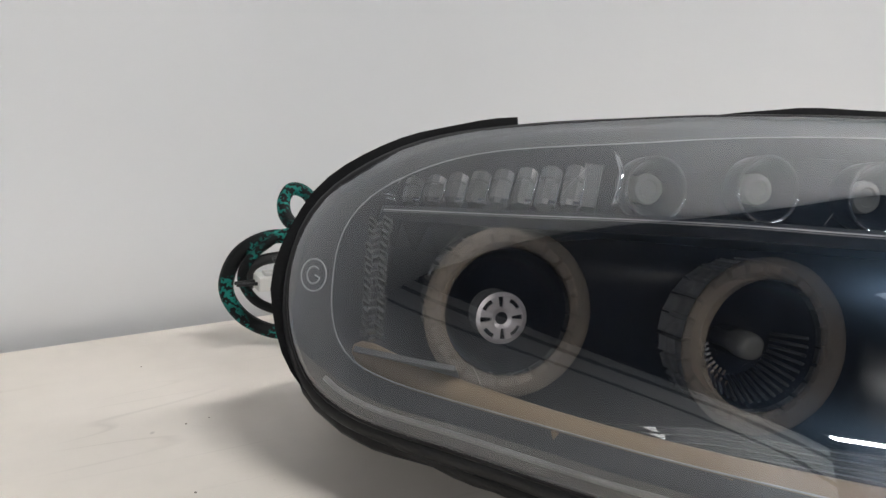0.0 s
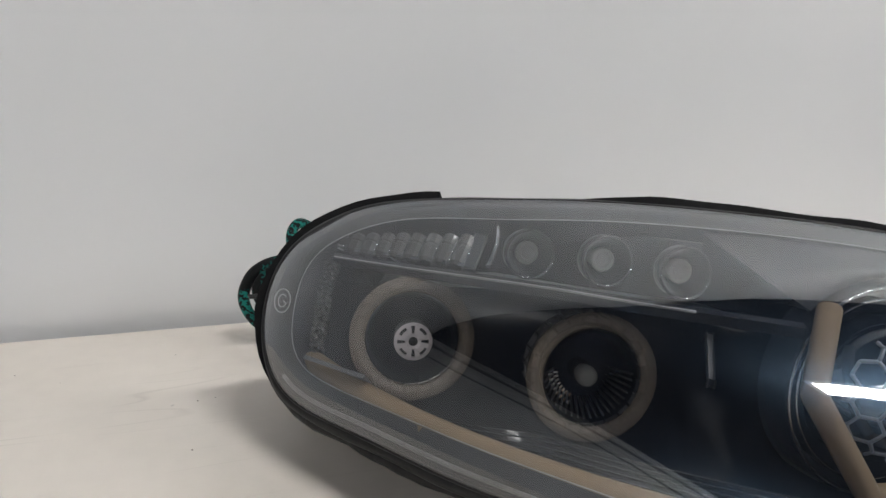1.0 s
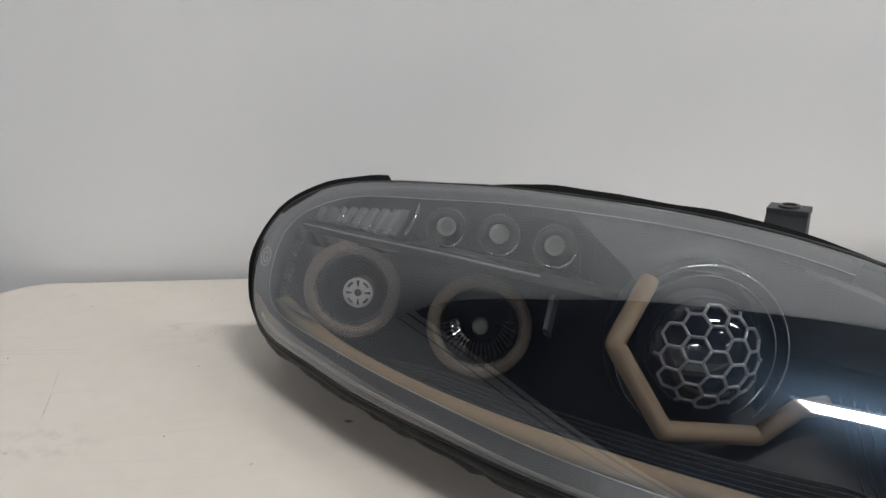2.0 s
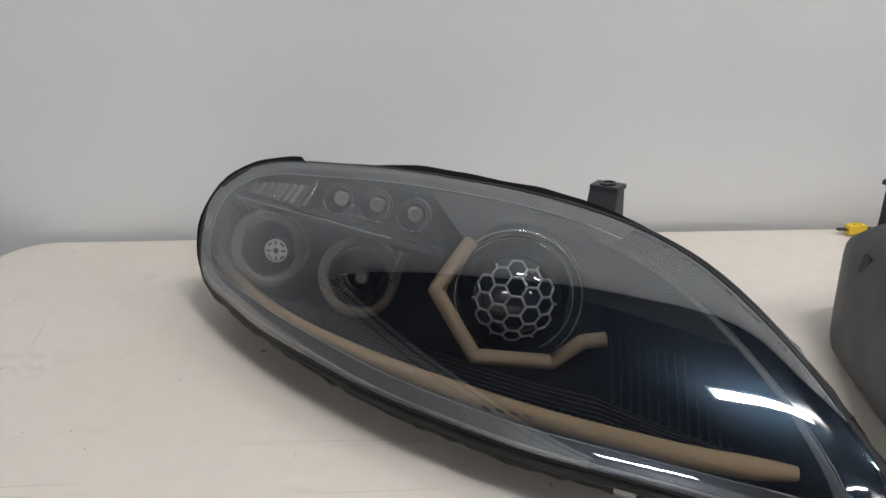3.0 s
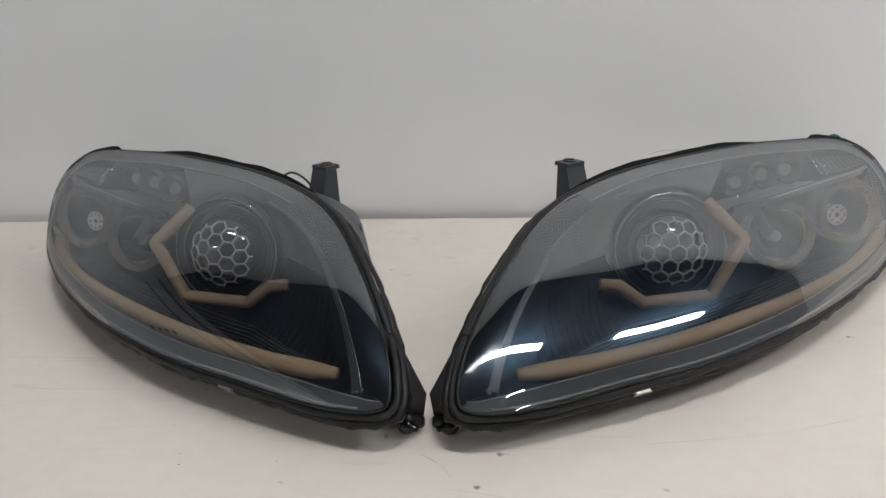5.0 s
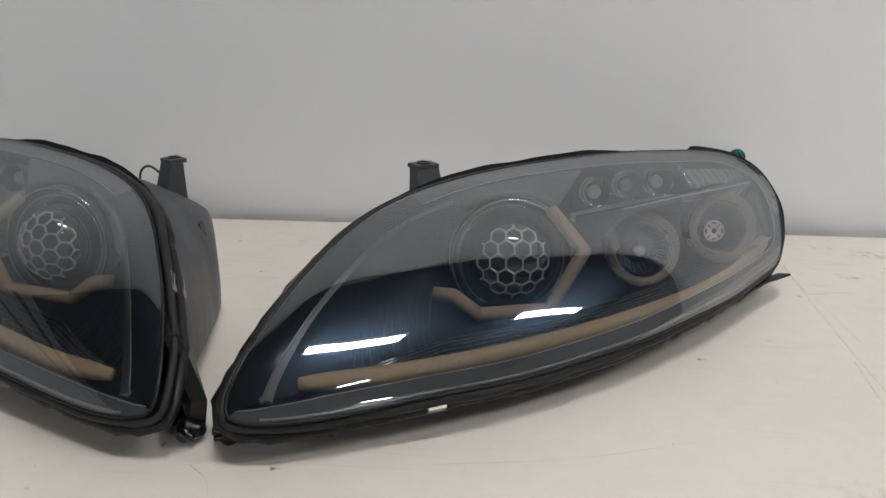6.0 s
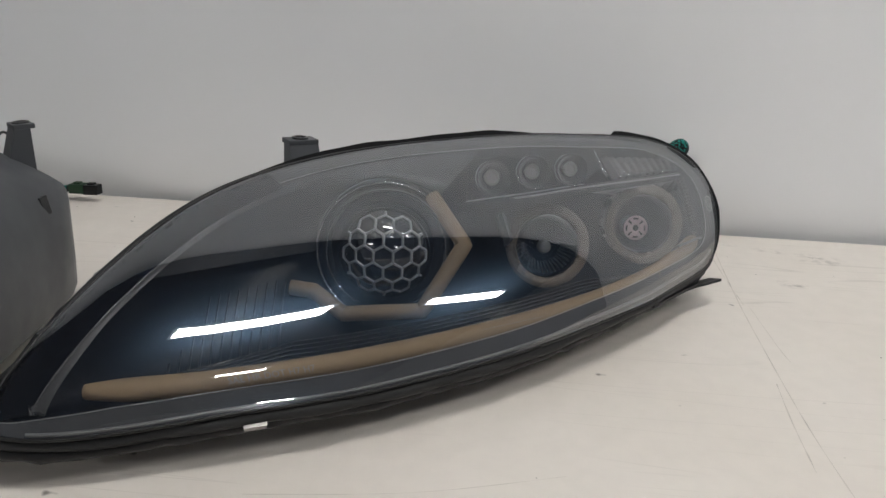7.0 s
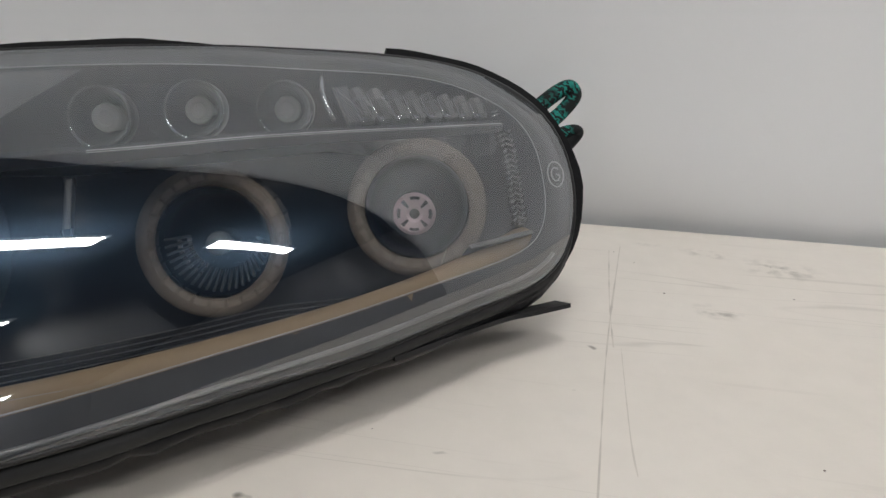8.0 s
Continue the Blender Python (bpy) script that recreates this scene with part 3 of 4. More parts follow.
    edge = add("border_edge", bm, LIP, "thin bright edge of the border")

    bm = bmesh.new()
    rows = [[bm.verts.new(inset(k, d, -0.0045 - 0.0006 * (d > 0.031))) for d in (0.0292, 0.0306, 0.0325 + 0.004 * max(0.0, 1 - k / 10))] for k in range(0, NOSE_K + 4)]
    for r0, r1 in zip(rows, rows[1:]):
        for j in range(2):
            bm.faces.new((r0[j], r0[j + 1], r1[j + 1], r1[j]))
    bmesh.ops.recalc_face_normals(bm, faces=bm.faces[:])
    add("speckled_strip", bm, SPECKLED, "rough grey strip along the border", edge)
    bm = bmesh.new()
    lump = random.Random(11)
    for k in range(1, NOSE_K - 2):
        for q in range(5):
            x = lump.random()
            p = inset(k, 0.0088, -0.0020).lerp(inset(k + 1, 0.0088, -0.0020), x) - outward(k) * lump.uniform(-0.0010, 0.0030)
            r = lump.uniform(0.0005, 0.0017)
            made = bmesh.ops.create_icosphere(bm, subdivisions=1, radius=r)["verts"]
            way = Vector((lump.uniform(0.6, 1.6), lump.uniform(0.6, 1.2), lump.uniform(0.5, 0.9)))
            for v in made:
                v.co = p + V(v.co.x * way.x, v.co.y * way.y, v.co.z * way.z)
    add("sealant_bead", bm, BUTYL, "lumpy glossy black sealant inside the cover", edge)
    bm = bmesh.new()
    tube(bm, [inset(k, 0.0066 - 0.0018 * turn[k], -0.0006 - 0.0012 * turn[k]) for k in range(NK)], 0.0012, 6, True)
    add("cover_edge", bm, SEALANT, "black edge of the cover")

    # rubber seal and sealant behind it
    bm = bmesh.new()
    tube(bm, [rim(k) - outward(k) * 0.0050 - FACE_W * 0.0040 + BACK * (0.0008 * math.sin(k * 0.9)) for k in range(NK)],
         [0.0044 - 0.0014 * min(max((-0.18 - EDGE[k][0]) / 0.08, 0.0), 1.0) for k in range(NK)], 10, True)
    add("seal", bm, RUBBER, "black rubber edge seal")
    bm = bmesh.new()
    tube(bm, [rim(k) - outward(k) * 0.0030 - FACE_W * 0.0108 + noise.noise_vector(V(k * 0.7, 0, 0)) * 0.0016 for k in range(NK)],
         [0.0040 + 0.0012 * noise.noise(V(k * 0.9, 3, 0)) for k in range(NK)], 8, True)
    add("sealant", bm, SEALANT, "uneven black sealant")

    # housing: from the rim back to a flat bottomed bowl
    bm = bmesh.new()
    rings = []
    def bowl(p, t):
        x1 = max(-0.086 + min(0.0, p.x + 0.14) * 1.10, -0.46)
        z1 = 0.003 + min(max(p.z - 0.028, 0.0) * 0.76, 0.092)
        y1 = max(0.392 - 0.36 * (x1 + 0.1), p.y + 0.02)
        e = 1 - (1 - t) ** 1.5
        return V(p.x + (x1 - p.x) * t, p.y + (y1 - p.y) * t, p.z + (z1 - p.z) * (e + (t ** 1.6 - e) * min(max((p.z - 0.035) / 0.06, 0.0), 1.0)))
    for t, shrink in ((0.0, 0), (0.03, 0), (0.08, 0), (0.16, 0), (0.26, 0), (0.38, 0), (0.5, 0), (0.62, 0), (0.74, 0.0), (0.85, 0.005), (0.93, 0.03), (0.98, 0.08), (1.0, 0.16)):
        ring = []
        for k in range(NK):
            p = bowl(rim(k) - outward(k) * 0.0052 - FACE_W * 0.0120, t)
            c = V(-0.27, 0.46, 0.055)
            p = V(p.x + (c.x - p.x) * shrink, p.y, max(p.z + (c.z - p.z) * shrink, 0.0015))
            ring.append(bm.verts.new(p))
        rings.append(ring)
    loft(bm, rings)
    mid = bm.verts.new((-0.27, 0.47, 0.055))
    for k in range(NK):
        bm.faces.new((rings[-1][k], mid, rings[-1][(k + 1) % NK]))
    bmesh.ops.recalc_face_normals(bm, faces=bm.faces[:])
    add("housing", bm, HOUSING, "matt grey plastic housing")

    # bezel: black bowl behind the cover
    bm = bmesh.new()
    rings = [[bm.verts.new(soft_inset(k, min(0.0165, band_width(k) - 0.002), -0.0045)) for k in range(NK)]]
    for rho in (0.82, 0.77, 0.72, 0.62, 0.5, 0.36, 0.2, 0.08):
        rings.append([bm.verts.new(cover_at(k, rho, -0.006 - 0.080 * (1 - (rho / 0.88) ** 4.5))) for k in range(NK)])
    loft(bm, rings)
    mid = bm.verts.new(cover_at(0, 0.0, -0.086))
    for k in range(NK):
        bm.faces.new((rings[-1][k], mid, rings[-1][(k + 1) % NK]))
    bmesh.ops.recalc_face_normals(bm, faces=bm.faces[:])
    add("bezel", bm, BEZEL, "glossy black inner bezel")

    # two halo rings, each with its cup and bulb
    for c, big in ((V(-0.4034, 0.4119, 0.0785), False), (V(-0.3223, 0.3600, 0.0712), True)):
        a, b = side_axes(FORWARD)
        bm = bmesh.new()
        tube(bm, [c + (a * math.cos(t) + b * math.sin(t)) * 0.0296 for t in (2 * math.pi * i / 56 for i in range(56))], 0.0043, 12, True)
        ring = add("halo_ring", bm, RINGGLOW, "beige unlit light ring")
        bm = bmesh.new()
        turned(bm, c, -FORWARD, [(0.004, 0.0250), (0.014, 0.0240), (0.023, 0.0210), (0.029, 0.0150), (0.031, 0.006)], 36, False, True)
        add("reflector_cup", bm, BEZEL, "dark reflector cup", ring)
        bm = bmesh.new()
        for i in range(24):
            t0 = 2 * math.pi * i / 24
            for j in range(3):
                d0 = a * math.cos(t0) + b * math.sin(t0)
                e0 = b * math.cos(t0) - a * math.sin(t0)
                box(bm, c - FORWARD * (0.008 + 0.0068 * j) + d0 * 0.0292, (0.0031, 0.0028, 0.0016), (e0, FORWARD, d0), bevel=0.0006)
        add("crystal_barrel", bm, DARKCRYSTAL, "dark faceted barrel", ring, smooth=False)
        if big:
            p = V(-0.3189, 0.3742, 0.0661)
            bm = bmesh.new()
            turned(bm, p, FORWARD, [(-0.014, 0.0058), (0.004, 0.0058), (0.0072, 0.0050), (0.008, 0.0034)], 20)
            add("bulb", bm, LEDGLASS, "pale frosted bulb", ring)
            bm = bmesh.new()
            for i in range(22):
                t = math.pi * (1.0 + i / 21)
                d0 = a * math.cos(t) + b * math.sin(t)
                tube(bm, [c - FORWARD * 0.006 + d0 * 0.023, c - FORWARD * 0.019 + d0 * 0.0155], 0.0007, 5)
            # chrome flecks added for the cup's glints, on a different side per lamp
            glint = bmesh.new()
            for i in range(16):
                t = math.pi * ((1.66 if side > 0 else 1.02) + 0.32 * (i % 8) / 7)
                d0 = a * math.cos(t) + b * math.sin(t)
                box(glint, c - FORWARD * (0.012 + 0.004 * (i // 8)) + d0 * (0.0185 - 0.0035 * (i // 8)), (0.0007, 0.0004, 0.0012), (d0.cross(FORWARD).normalized(), FORWARD, d0), bevel=0.0002)
            add("cup_glint", glint, CHROME, "small chrome flecks set in as glints", ring, smooth=False)
            add("cup_flutes", bm, SATIN, "fine grey flutes", ring)
        else:
            disc_lamp(add, ring, V(-0.3991, 0.4257, 0.0706), side)

    # projector ball with honeycomb
    c = V(-0.2027, 0.2985, 0.0802)
    a, b = side_axes(V(-0.1, -0.97, 0.18).normalized())
    f = V(-0.1, -0.97, 0.18).normalized()
    radius = 0.036
    bm = bmesh.new()
    turned(bm, c, f, [(radius * math.sin(t) - 0.008, radius * math.cos(t)) for t in (math.pi / 2 * i / 14 for i in range(14))] + [(radius - 0.008, 0.0006)], 40, False, True)
    ball = add("projector_lens", bm, BALLGLASS, "dark glass projector ball")
    bm = bmesh.new()
    cell, spin = 0.0080, 0.06 if side > 0 else math.pi / 6
    done = set()
    for i in range(-6, 7):
        for j in range(-6, 7):
            hy, hx = cell * math.sqrt(3) * (i + j / 2), cell * 1.5 * j
            pts = [(hx + cell * math.cos(math.pi / 3 * q), hy + cell * math.sin(math.pi / 3 * q)) for q in range(6)]
            for q in range(6):
                p0, p1 = pts[q], pts[(q + 1) % 6]
                key = tuple(sorted(((round(p0[0], 4), round(p0[1], 4)), (round(p1[0], 4), round(p1[1], 4)))))
                if key in done:
                    continue
                done.add(key)
                line = []
                for s in range(5):
                    x, y = p0[0] + (p1[0] - p0[0]) * s / 4, p0[1] + (p1[1] - p0[1]) * s / 4
                    x, y = x * math.cos(spin) - y * math.sin(spin), x * math.sin(spin) + y * math.cos(spin)
                    r2 = max(math.hypot(x, y), 1e-6)
                    if r2 > 0.0365:
                        continue
                    bend = r2 / radius
                    line.append(c + (a * x + b * y) * (radius * math.sin(bend) / r2) + f * (radius * math.cos(bend) - 0.0078))
                if len(line) > 1:
                    tube(bm, line, 0.00092, 6)
    add("honeycomb", bm, MESHGREY, "grey honeycomb lattice over the ball", ball)
    bm = bmesh.new()
    turned(bm, c, f, [(-0.020, 0.043), (-0.002, 0.047), (0.0, 0.049), (0.002, 0.0500), (0.0005, 0.0515), (-0.018, 0.053)], 48, False, False)
    add("projector_shroud", bm, BEZEL, "glossy black shroud ring", ball)
    for r, h in ((0.0502, 0.0025), (0.0440, -0.001)):
        bm = bmesh.new()
        tube(bm, [c + f * h + (a * math.cos(t) + b * math.sin(t)) * r for t in (2 * math.pi * i / 64 for i in range(64))], 0.0007, 6, True)
        add("shroud_edge", bm, CHROME, "thin bright shroud edge", ball)

    # satin surround between the shroud and the upper border
    k0, k1 = nearest_edge(0.060, -0.100), nearest_edge(-0.225, -0.058)
    bm = bmesh.new()
    rows = []
    for i in range(33):
        x = i / 32
        out = inset(round(k0 + (k1 - k0) * x), 0.021, -0.006)
        flat = out - c
        flat = (flat - f * flat.dot(f)).normalized()
        near = c + flat * 0.0535 - f * 0.004
        rows.append([bm.verts.new(q) for q in (near - f * 0.018, near, near.lerp(out, 0.35) - f * 0.002, near.lerp(out, 0.75), out)])
    for r0, r1 in zip(rows, rows[1:]):
        for k in range(4):
            bm.faces.new((r0[k], r0[k + 1], r1[k + 1], r1[k]))
    bmesh.ops.recalc_face_normals(bm, faces=bm.faces[:])
    add("ball_surround", bm, SATIN, "satin dark grey surround")

    # angular light bar beside the ball
    bar = [V(-0.2346, 0.2858, 0.1283), V(-0.2615, 0.2792, 0.0956), V(-0.2344, 0.2659, 0.0491), V(-0.1776, 0.2680, 0.0413), V(-0.1478, 0.2691, 0.0632)]
    bar = [under(p, 0.010) for p in bar]
    bar[4] = bar[3].lerp(bar[4], 0.72)
    tail = bar[4] + V(0.017, 0.0005, 0.0012)
    bm = bmesh.new()
    tube(bm, [bar[0], bar[0].lerp(bar[1], 0.95), bar[1], bar[1].lerp(bar[2], 0.05), bar[1].lerp(bar[2], 0.95), bar[2], bar[2].lerp(bar[3], 0.05),
              bar[2].lerp(bar[3], 0.95), bar[3], bar[3].lerp(bar[4], 0.07), bar[4].lerp(bar[3], 0.06), bar[4], bar[4].lerp(tail, 0.1), tail], 0.0056, 12)
    add("angled_light_bar", bm, DIFFUSER, "beige angular diffuser bar")

    # long curved light bar along the lower edge
    line = spline([V(-0.062, 0.1165, 0.0562), V(-0.13, 0.157, 0.0515), V(-0.2068, 0.205, 0.0494), V(-0.2978, 0.2686, 0.051), V(-0.3618, 0.3168, 0.055),
                   V(-0.405, 0.352, 0.0595), V(-0.438, 0.386, 0.0650), V(-0.457, 0.418, 0.0690)], 8)
    line = [p + FACE_V * (0.0060 + 0.0024 * math.sin(math.pi * min(1.0, i / (len(line) - 1) * 1.15)) - 0.0050 * max(0.0, i / (len(line) - 1) - 0.4) / 0.6) for i, p in enumerate(line)]
    line = [under(p, 0.011 + 0.010 * max(0.0, i / (len(line) - 1) - 0.72) / 0.28) for i, p in enumerate(line)]
    bm = bmesh.new()
    tube(bm, line, [min(0.0069, 0.0042 + 0.0008 * i) for i in range(len(line))], 12)
    add("long_light_bar", bm, LONGBAR, "long curved beige diffuser bar")
    # stepped floor behind it, with a fine rib texture near the ball
    bm = bmesh.new()
    rows = []
    run = line[3:40]
    for j, p in enumerate(run):
        fade = min(1.0, j / 8, (len(run) - 1 - j) / 10 + 0.15)
        row = [bm.verts.new(p + V(0.002, 0.004, -0.0095))]
        for i in range(8):
            deep = (0.010 + 0.0054 * i) * (0.35 + 0.65 * fade)
            row.append(bm.verts.new(p + V(0.004, deep, -0.0100 + 0.0006 * i)))
            row.append(bm.verts.new(p + V(0.004, deep + 0.0012, -0.0100 + 0.0006 * i + 0.0024 * fade)))
        rows.append(row)
    for r0, r1 in zip(rows, rows[1:]):
        for k in range(len(r0) - 1):
            bm.faces.new((r0[k], r0[k + 1], r1[k + 1], r1[k]))
    bmesh.ops.recalc_face_normals(bm, faces=bm.faces[:])
    edges = [[row[2 + 2 * i].co.copy() for row in rows] for i in range(8)]
    floor_part = add("stepped_floor", bm, FLOORBLACK, "black stepped floor", smooth=False)
    bm = bmesh.new()
    for j in range(10, 34):
        for i in range(3):
            for h in (0.0, 0.5):
                p = line[j].lerp(line[j + 1], h) + V(0.004, 0.0125 + 0.0054 * i, -0.0084 + 0.0006 * i)
                box(bm, p, (0.0004, 0.0022, 0.0009), bevel=0.0002)
    ribs = bmesh.new()
    for path in edges:
        tube(ribs, path, 0.00024, 4)
    add("step_edge", ribs, DARKLIP, "thin dark grey step edges", floor_part)
    add("rib_texture", bm, BEZEL, "rows of fine ribs", floor_part, smooth=False)

    # fan of fine upright ribs in the bezel towards the nose
    for i in range(13):
        u = -0.218 + 0.0064 * i
        pts = [cover_uv(u + 0.030 * x, 0.030 - 0.062 * x + 0.10 * (u + 0.15), -0.036 - 0.030 * math.sin(math.pi * (0.15 + 0.6 * x))) for x in (0.0, 0.25, 0.5, 0.75, 1.0)]
        bm = bmesh.new()
        tube(bm, spline(pts, 4), [0.0008 * (1 - 0.6 * q / 16) for q in range(17)], 5)
        add("bezel_rib", bm, BEZEL, smooth=False)

    # upper shelf with three small LED lamps
    way = spline([V(u, v, 0) for u, v in ((0.2487, -0.0175), (0.1995, -0.0157), (0.1525, -0.0161), (0.114, -0.0173), (0.0677, -0.019), (0.005, -0.025))], 4)
    shelf = [cover_uv(p.x, p.y, -0.006) for p in way]
    bm = bmesh.new()
    rows = []
    for i, p in enumerate(shelf):
        deep = 0.010 + 0.066 * min(1.0, i / 11)
        rows.append([bm.verts.new(q) for q in (p + V(0, deep + 0.004, 0.016 * min(1.0, max(0.0, (i - 2) / 6))), p + V(0, deep, -0.018), p + V(0, 0.008, -0.006), p + V(0, 0.002, 0.0006), p, p + V(0, 0.0005, -0.0035), p + V(0, deep - 0.003, -0.022))])
    for r0, r1 in zip(rows, rows[1:]):
        for k in range(6):
            bm.faces.new((r0[k], r0[k + 1], r1[k + 1], r1[k]))
    bmesh.ops.recalc_face_normals(bm, faces=bm.faces[:])
    bmesh.ops.solidify(bm, geom=bm.faces[:], thickness=0.0012)
    ledge = add("lamp_shelf", bm, BEZEL, "glossy black shelf", smooth=False)
    # highlight of the shelf's front edge, laid on as a pale line
    bm = bmesh.new()
    tube(bm, [p + V(0, -0.0006, 0.0004) for p in shelf[:-3]], 0.0009, 6)
    add("shelf_highlight", bm, EDGE_SHINE, "thin pale line for the highlight on the shelf edge", ledge)
    for p in (V(-0.3384, 0.4231, 0.1222), V(-0.3066, 0.3961, 0.1247), V(-0.2753, 0.3723, 0.1239)):
        p = p + V(0, -0.010, 0)
        bm = bmesh.new()
        turned(bm, p, FORWARD, [(-0.012, 0.005), (-0.008, 0.008), (-0.001, 0.0110), (0.004, 0.0128), (0.0048, 0.0133), (0.004, 0.0136), (-0.006, 0.0130)], 32, True, False)
        add("led_cup", bm, BEZEL, "small glossy black cup", ledge)
        bm = bmesh.new()
        a1, b1 = side_axes(FORWARD)
        tube(bm, [p + FORWARD * 0.0046 + (a1 * math.cos(t) + b1 * math.sin(t)) * 0.0130 for t in (2 * math.pi * i / 36 for i in range(36))], 0.0007, 6, True)
        add("cup_edge", bm, LIP, "thin cup edge", ledge)
        bm = bmesh.new()
        turned(bm, p, FORWARD, [(-0.010, 0.0066), (-0.003, 0.0066), (-0.0016, 0.0060), (-0.0012, 0.0040), (-0.0020, 0.0034), (-0.0018, 0.0006)], 20)
        part("led_dome", bm, LEDGLASS, ledge, "pale LED dome", side, smooth=False)
        # two arcs added on the cup's edge in place of its glints
        bm = bmesh.new()
        tube(bm, [p + FORWARD * 0.0052 + (a1 * math.cos(t) + b1 * math.sin(t)) * 0.0131 for t in (math.pi * (1.1 + 0.55 * i / 16) for i in range(17))], 0.0007, 6)
        tube(bm, [p + FORWARD * 0.0052 + (a1 * math.cos(t) + b1 * math.sin(t)) * 0.0131 for t in (math.pi * (1.78 + 0.2 * i / 6) for i in range(7))], 0.0006, 6)
        part("cup_glint", bm, CHROME, ledge, "chrome arc set in as a glint", side)
    # divider at the outer end of the LED row
    bm = bmesh.new()
    tube(bm, [under(p, 0.004) for p in bezier([V(-0.3564, 0.4112, 0.1386), V(-0.3600, 0.4020, 0.1310), V(-0.3673, 0.3983, 0.1213)], 8)], 0.0012, 6)
    add("divider", bm, CHROME, "thin bright divider")

    # crystal reflectors of the turn signal: a row on the shelf and a column at the outer end
    for i in range(8):
        x = i / 7
        u, v0, v1 = 0.2385 - 0.0655 * x, -0.0345 - 0.0085 * x, -0.0222
        top, low = cover_uv(u, v0, -0.0070), cover_uv(u, v1, -0.0085)
        axis = (low - top).normalized()
        long = (low - top).length
        bm = bmesh.new()
        turned(bm, top, axis, [(0.0, 0.0030), (0.0014, 0.0043), (long * 0.35, 0.0045), (long * 0.4, 0.0041), (long * 0.46, 0.0046), (long - 0.0018, 0.0044), (long, 0.0032)], 9)
        add("crystal_rib", bm, CRYSTAL, smooth=False)
        bm = bmesh.new()
        tube(bm, [cover_uv(u - 0.0042, v0 + 0.003, -0.0058), cover_uv(u - 0.0042, v1, -0.0066)], 0.0005, 5)
        box(bm, cover_uv(u - 0.0030, v1 - 0.0006, -0.0056), (0.0014, 0.0007, 0.0006), (FACE_U, FACE_V, FACE_W), bevel=0.0002)
        add("rib_edge", bm, CHROME, "fine bright edge between the ribs")
    bm = bmesh.new()
    box(bm, cover_uv(0.1665, -0.034, -0.008), (0.0034, 0.0105, 0.001), (FACE_U, FACE_V, FACE_W), bevel=0.0005)
    add("crystal_panel", bm, SATIN, "dark clear panel", smooth=False)
    rng = random.Random(3)
    for i in range(17):
        for j in range(3):
            x = (i + 0.5 * (j % 2)) / 16.5
            u, v = 0.2530 - 0.0090 * x - 0.0033 * j, -0.0140 + 0.0480 * x
            lean = (0.55 if j % 2 else -0.55) * rng.uniform(0.6, 1.3)
            u += rng.uniform(-0.0005, 0.0005)
            long, wide = (FACE_U + FACE_V * lean).normalized(), (FACE_V - FACE_U * lean).normalized()
            bm = bmesh.new()
            box(bm, cover_uv(u, v, -0.0075), (0.0018 * rng.uniform(0.7, 1.1), 0.0008 * rng.uniform(0.6, 1.1), 0.0012), (long, wide, (FACE_W + FACE_V * lean * 0.5).normalized()), bevel=0.0004)
            add("crystal_rib", bm, CRYSTAL, smooth=False)
    # ledge under the column, with its bright front edge
    bm = bmesh.new()
    run = spline([cover_uv(u, v, -0.006) for u, v in ((0.2475, 0.0385), (0.232, 0.0405), (0.217, 0.0425), (0.203, 0.0440))], 6)
    rows = [[bm.verts.new(q) for q in (p + FACE_V * 0.0008, p - FACE_V * 0.0006, p - FACE_V * 0.001 - FACE_W * 0.010)] for p in run]
    for r0, r1 in zip(rows, rows[1:]):
        for k in range(2):
            bm.faces.new((r0[k], r0[k + 1], r1[k + 1], r1[k]))
    bmesh.ops.recalc_face_normals(bm, faces=bm.faces[:])
    bmesh.ops.solidify(bm, geom=bm.faces[:], thickness=0.0008)
    add("lower_ledge", bm, LEDGE, "satin grey ledge", smooth=False)
    # upright fin between the second ring and the ball
    bm = bmesh.new()
    box(bm, cover_uv(0.041, -0.005, -0.022), (0.0014, 0.0115, 0.004), (FACE_U, (FACE_V * 0.97 - FACE_U * 0.22).normalized(), FACE_W), bevel=0.0008)
    add("upright_fin", bm, SATIN, "short upright fin", smooth=False)
    # chrome corner piece
    bm = bmesh.new()
    for u0, v0, u1, v1 in ((0.2505, -0.0235, 0.2445, -0.0225), (0.2515, -0.0255, 0.2455, -0.0250), (0.2500, -0.0300, 0.2480, -0.0335), (0.2460, -0.0310, 0.2445, -0.0345)):
        tube(bm, [cover_uv(u0, v0, -0.0055), cover_uv((u0 + u1) / 2, (v0 + v1) / 2, -0.0048), cover_uv(u1, v1, -0.0055)], 0.0005, 6)
    add("chrome_corner", bm, CHROME, "small chrome corner")

    # foam flap and strips along the top edge
    def strip(k0, k1, up, thick, wide):
        bm = bmesh.new()
        rows = []
        for k in range(k0, k1 + 1):
            e = min(1.0, (k1 - k) / 7 + 0.12, 1.0 if k0 == FLAP_K else (k - k0) / 9 + 0.02)
            o = outward(k)
            p = rim(k) - o * 0.002 - FACE_W * 0.004
            q = p + o * (up * e * (1 + 0.22 * noise.noise(V(k * 0.31, 1.7, 0))))
            rows.append([bm.verts.new(x) for x in (p, q, q - FACE_W * wide, p - FACE_W * wide)])
        loft(bm, rows)
        bm.faces.new(rows[0])
        bm.faces.new(rows[-1][::-1])
        bmesh.ops.recalc_face_normals(bm, faces=bm.faces[:])
        return bm
    add("foam_flap", strip(FLAP_K, FLAP_K + 22, 0.0072, 0.004, 0.016), FOAM, "black foam strip round the corner", smooth=False)
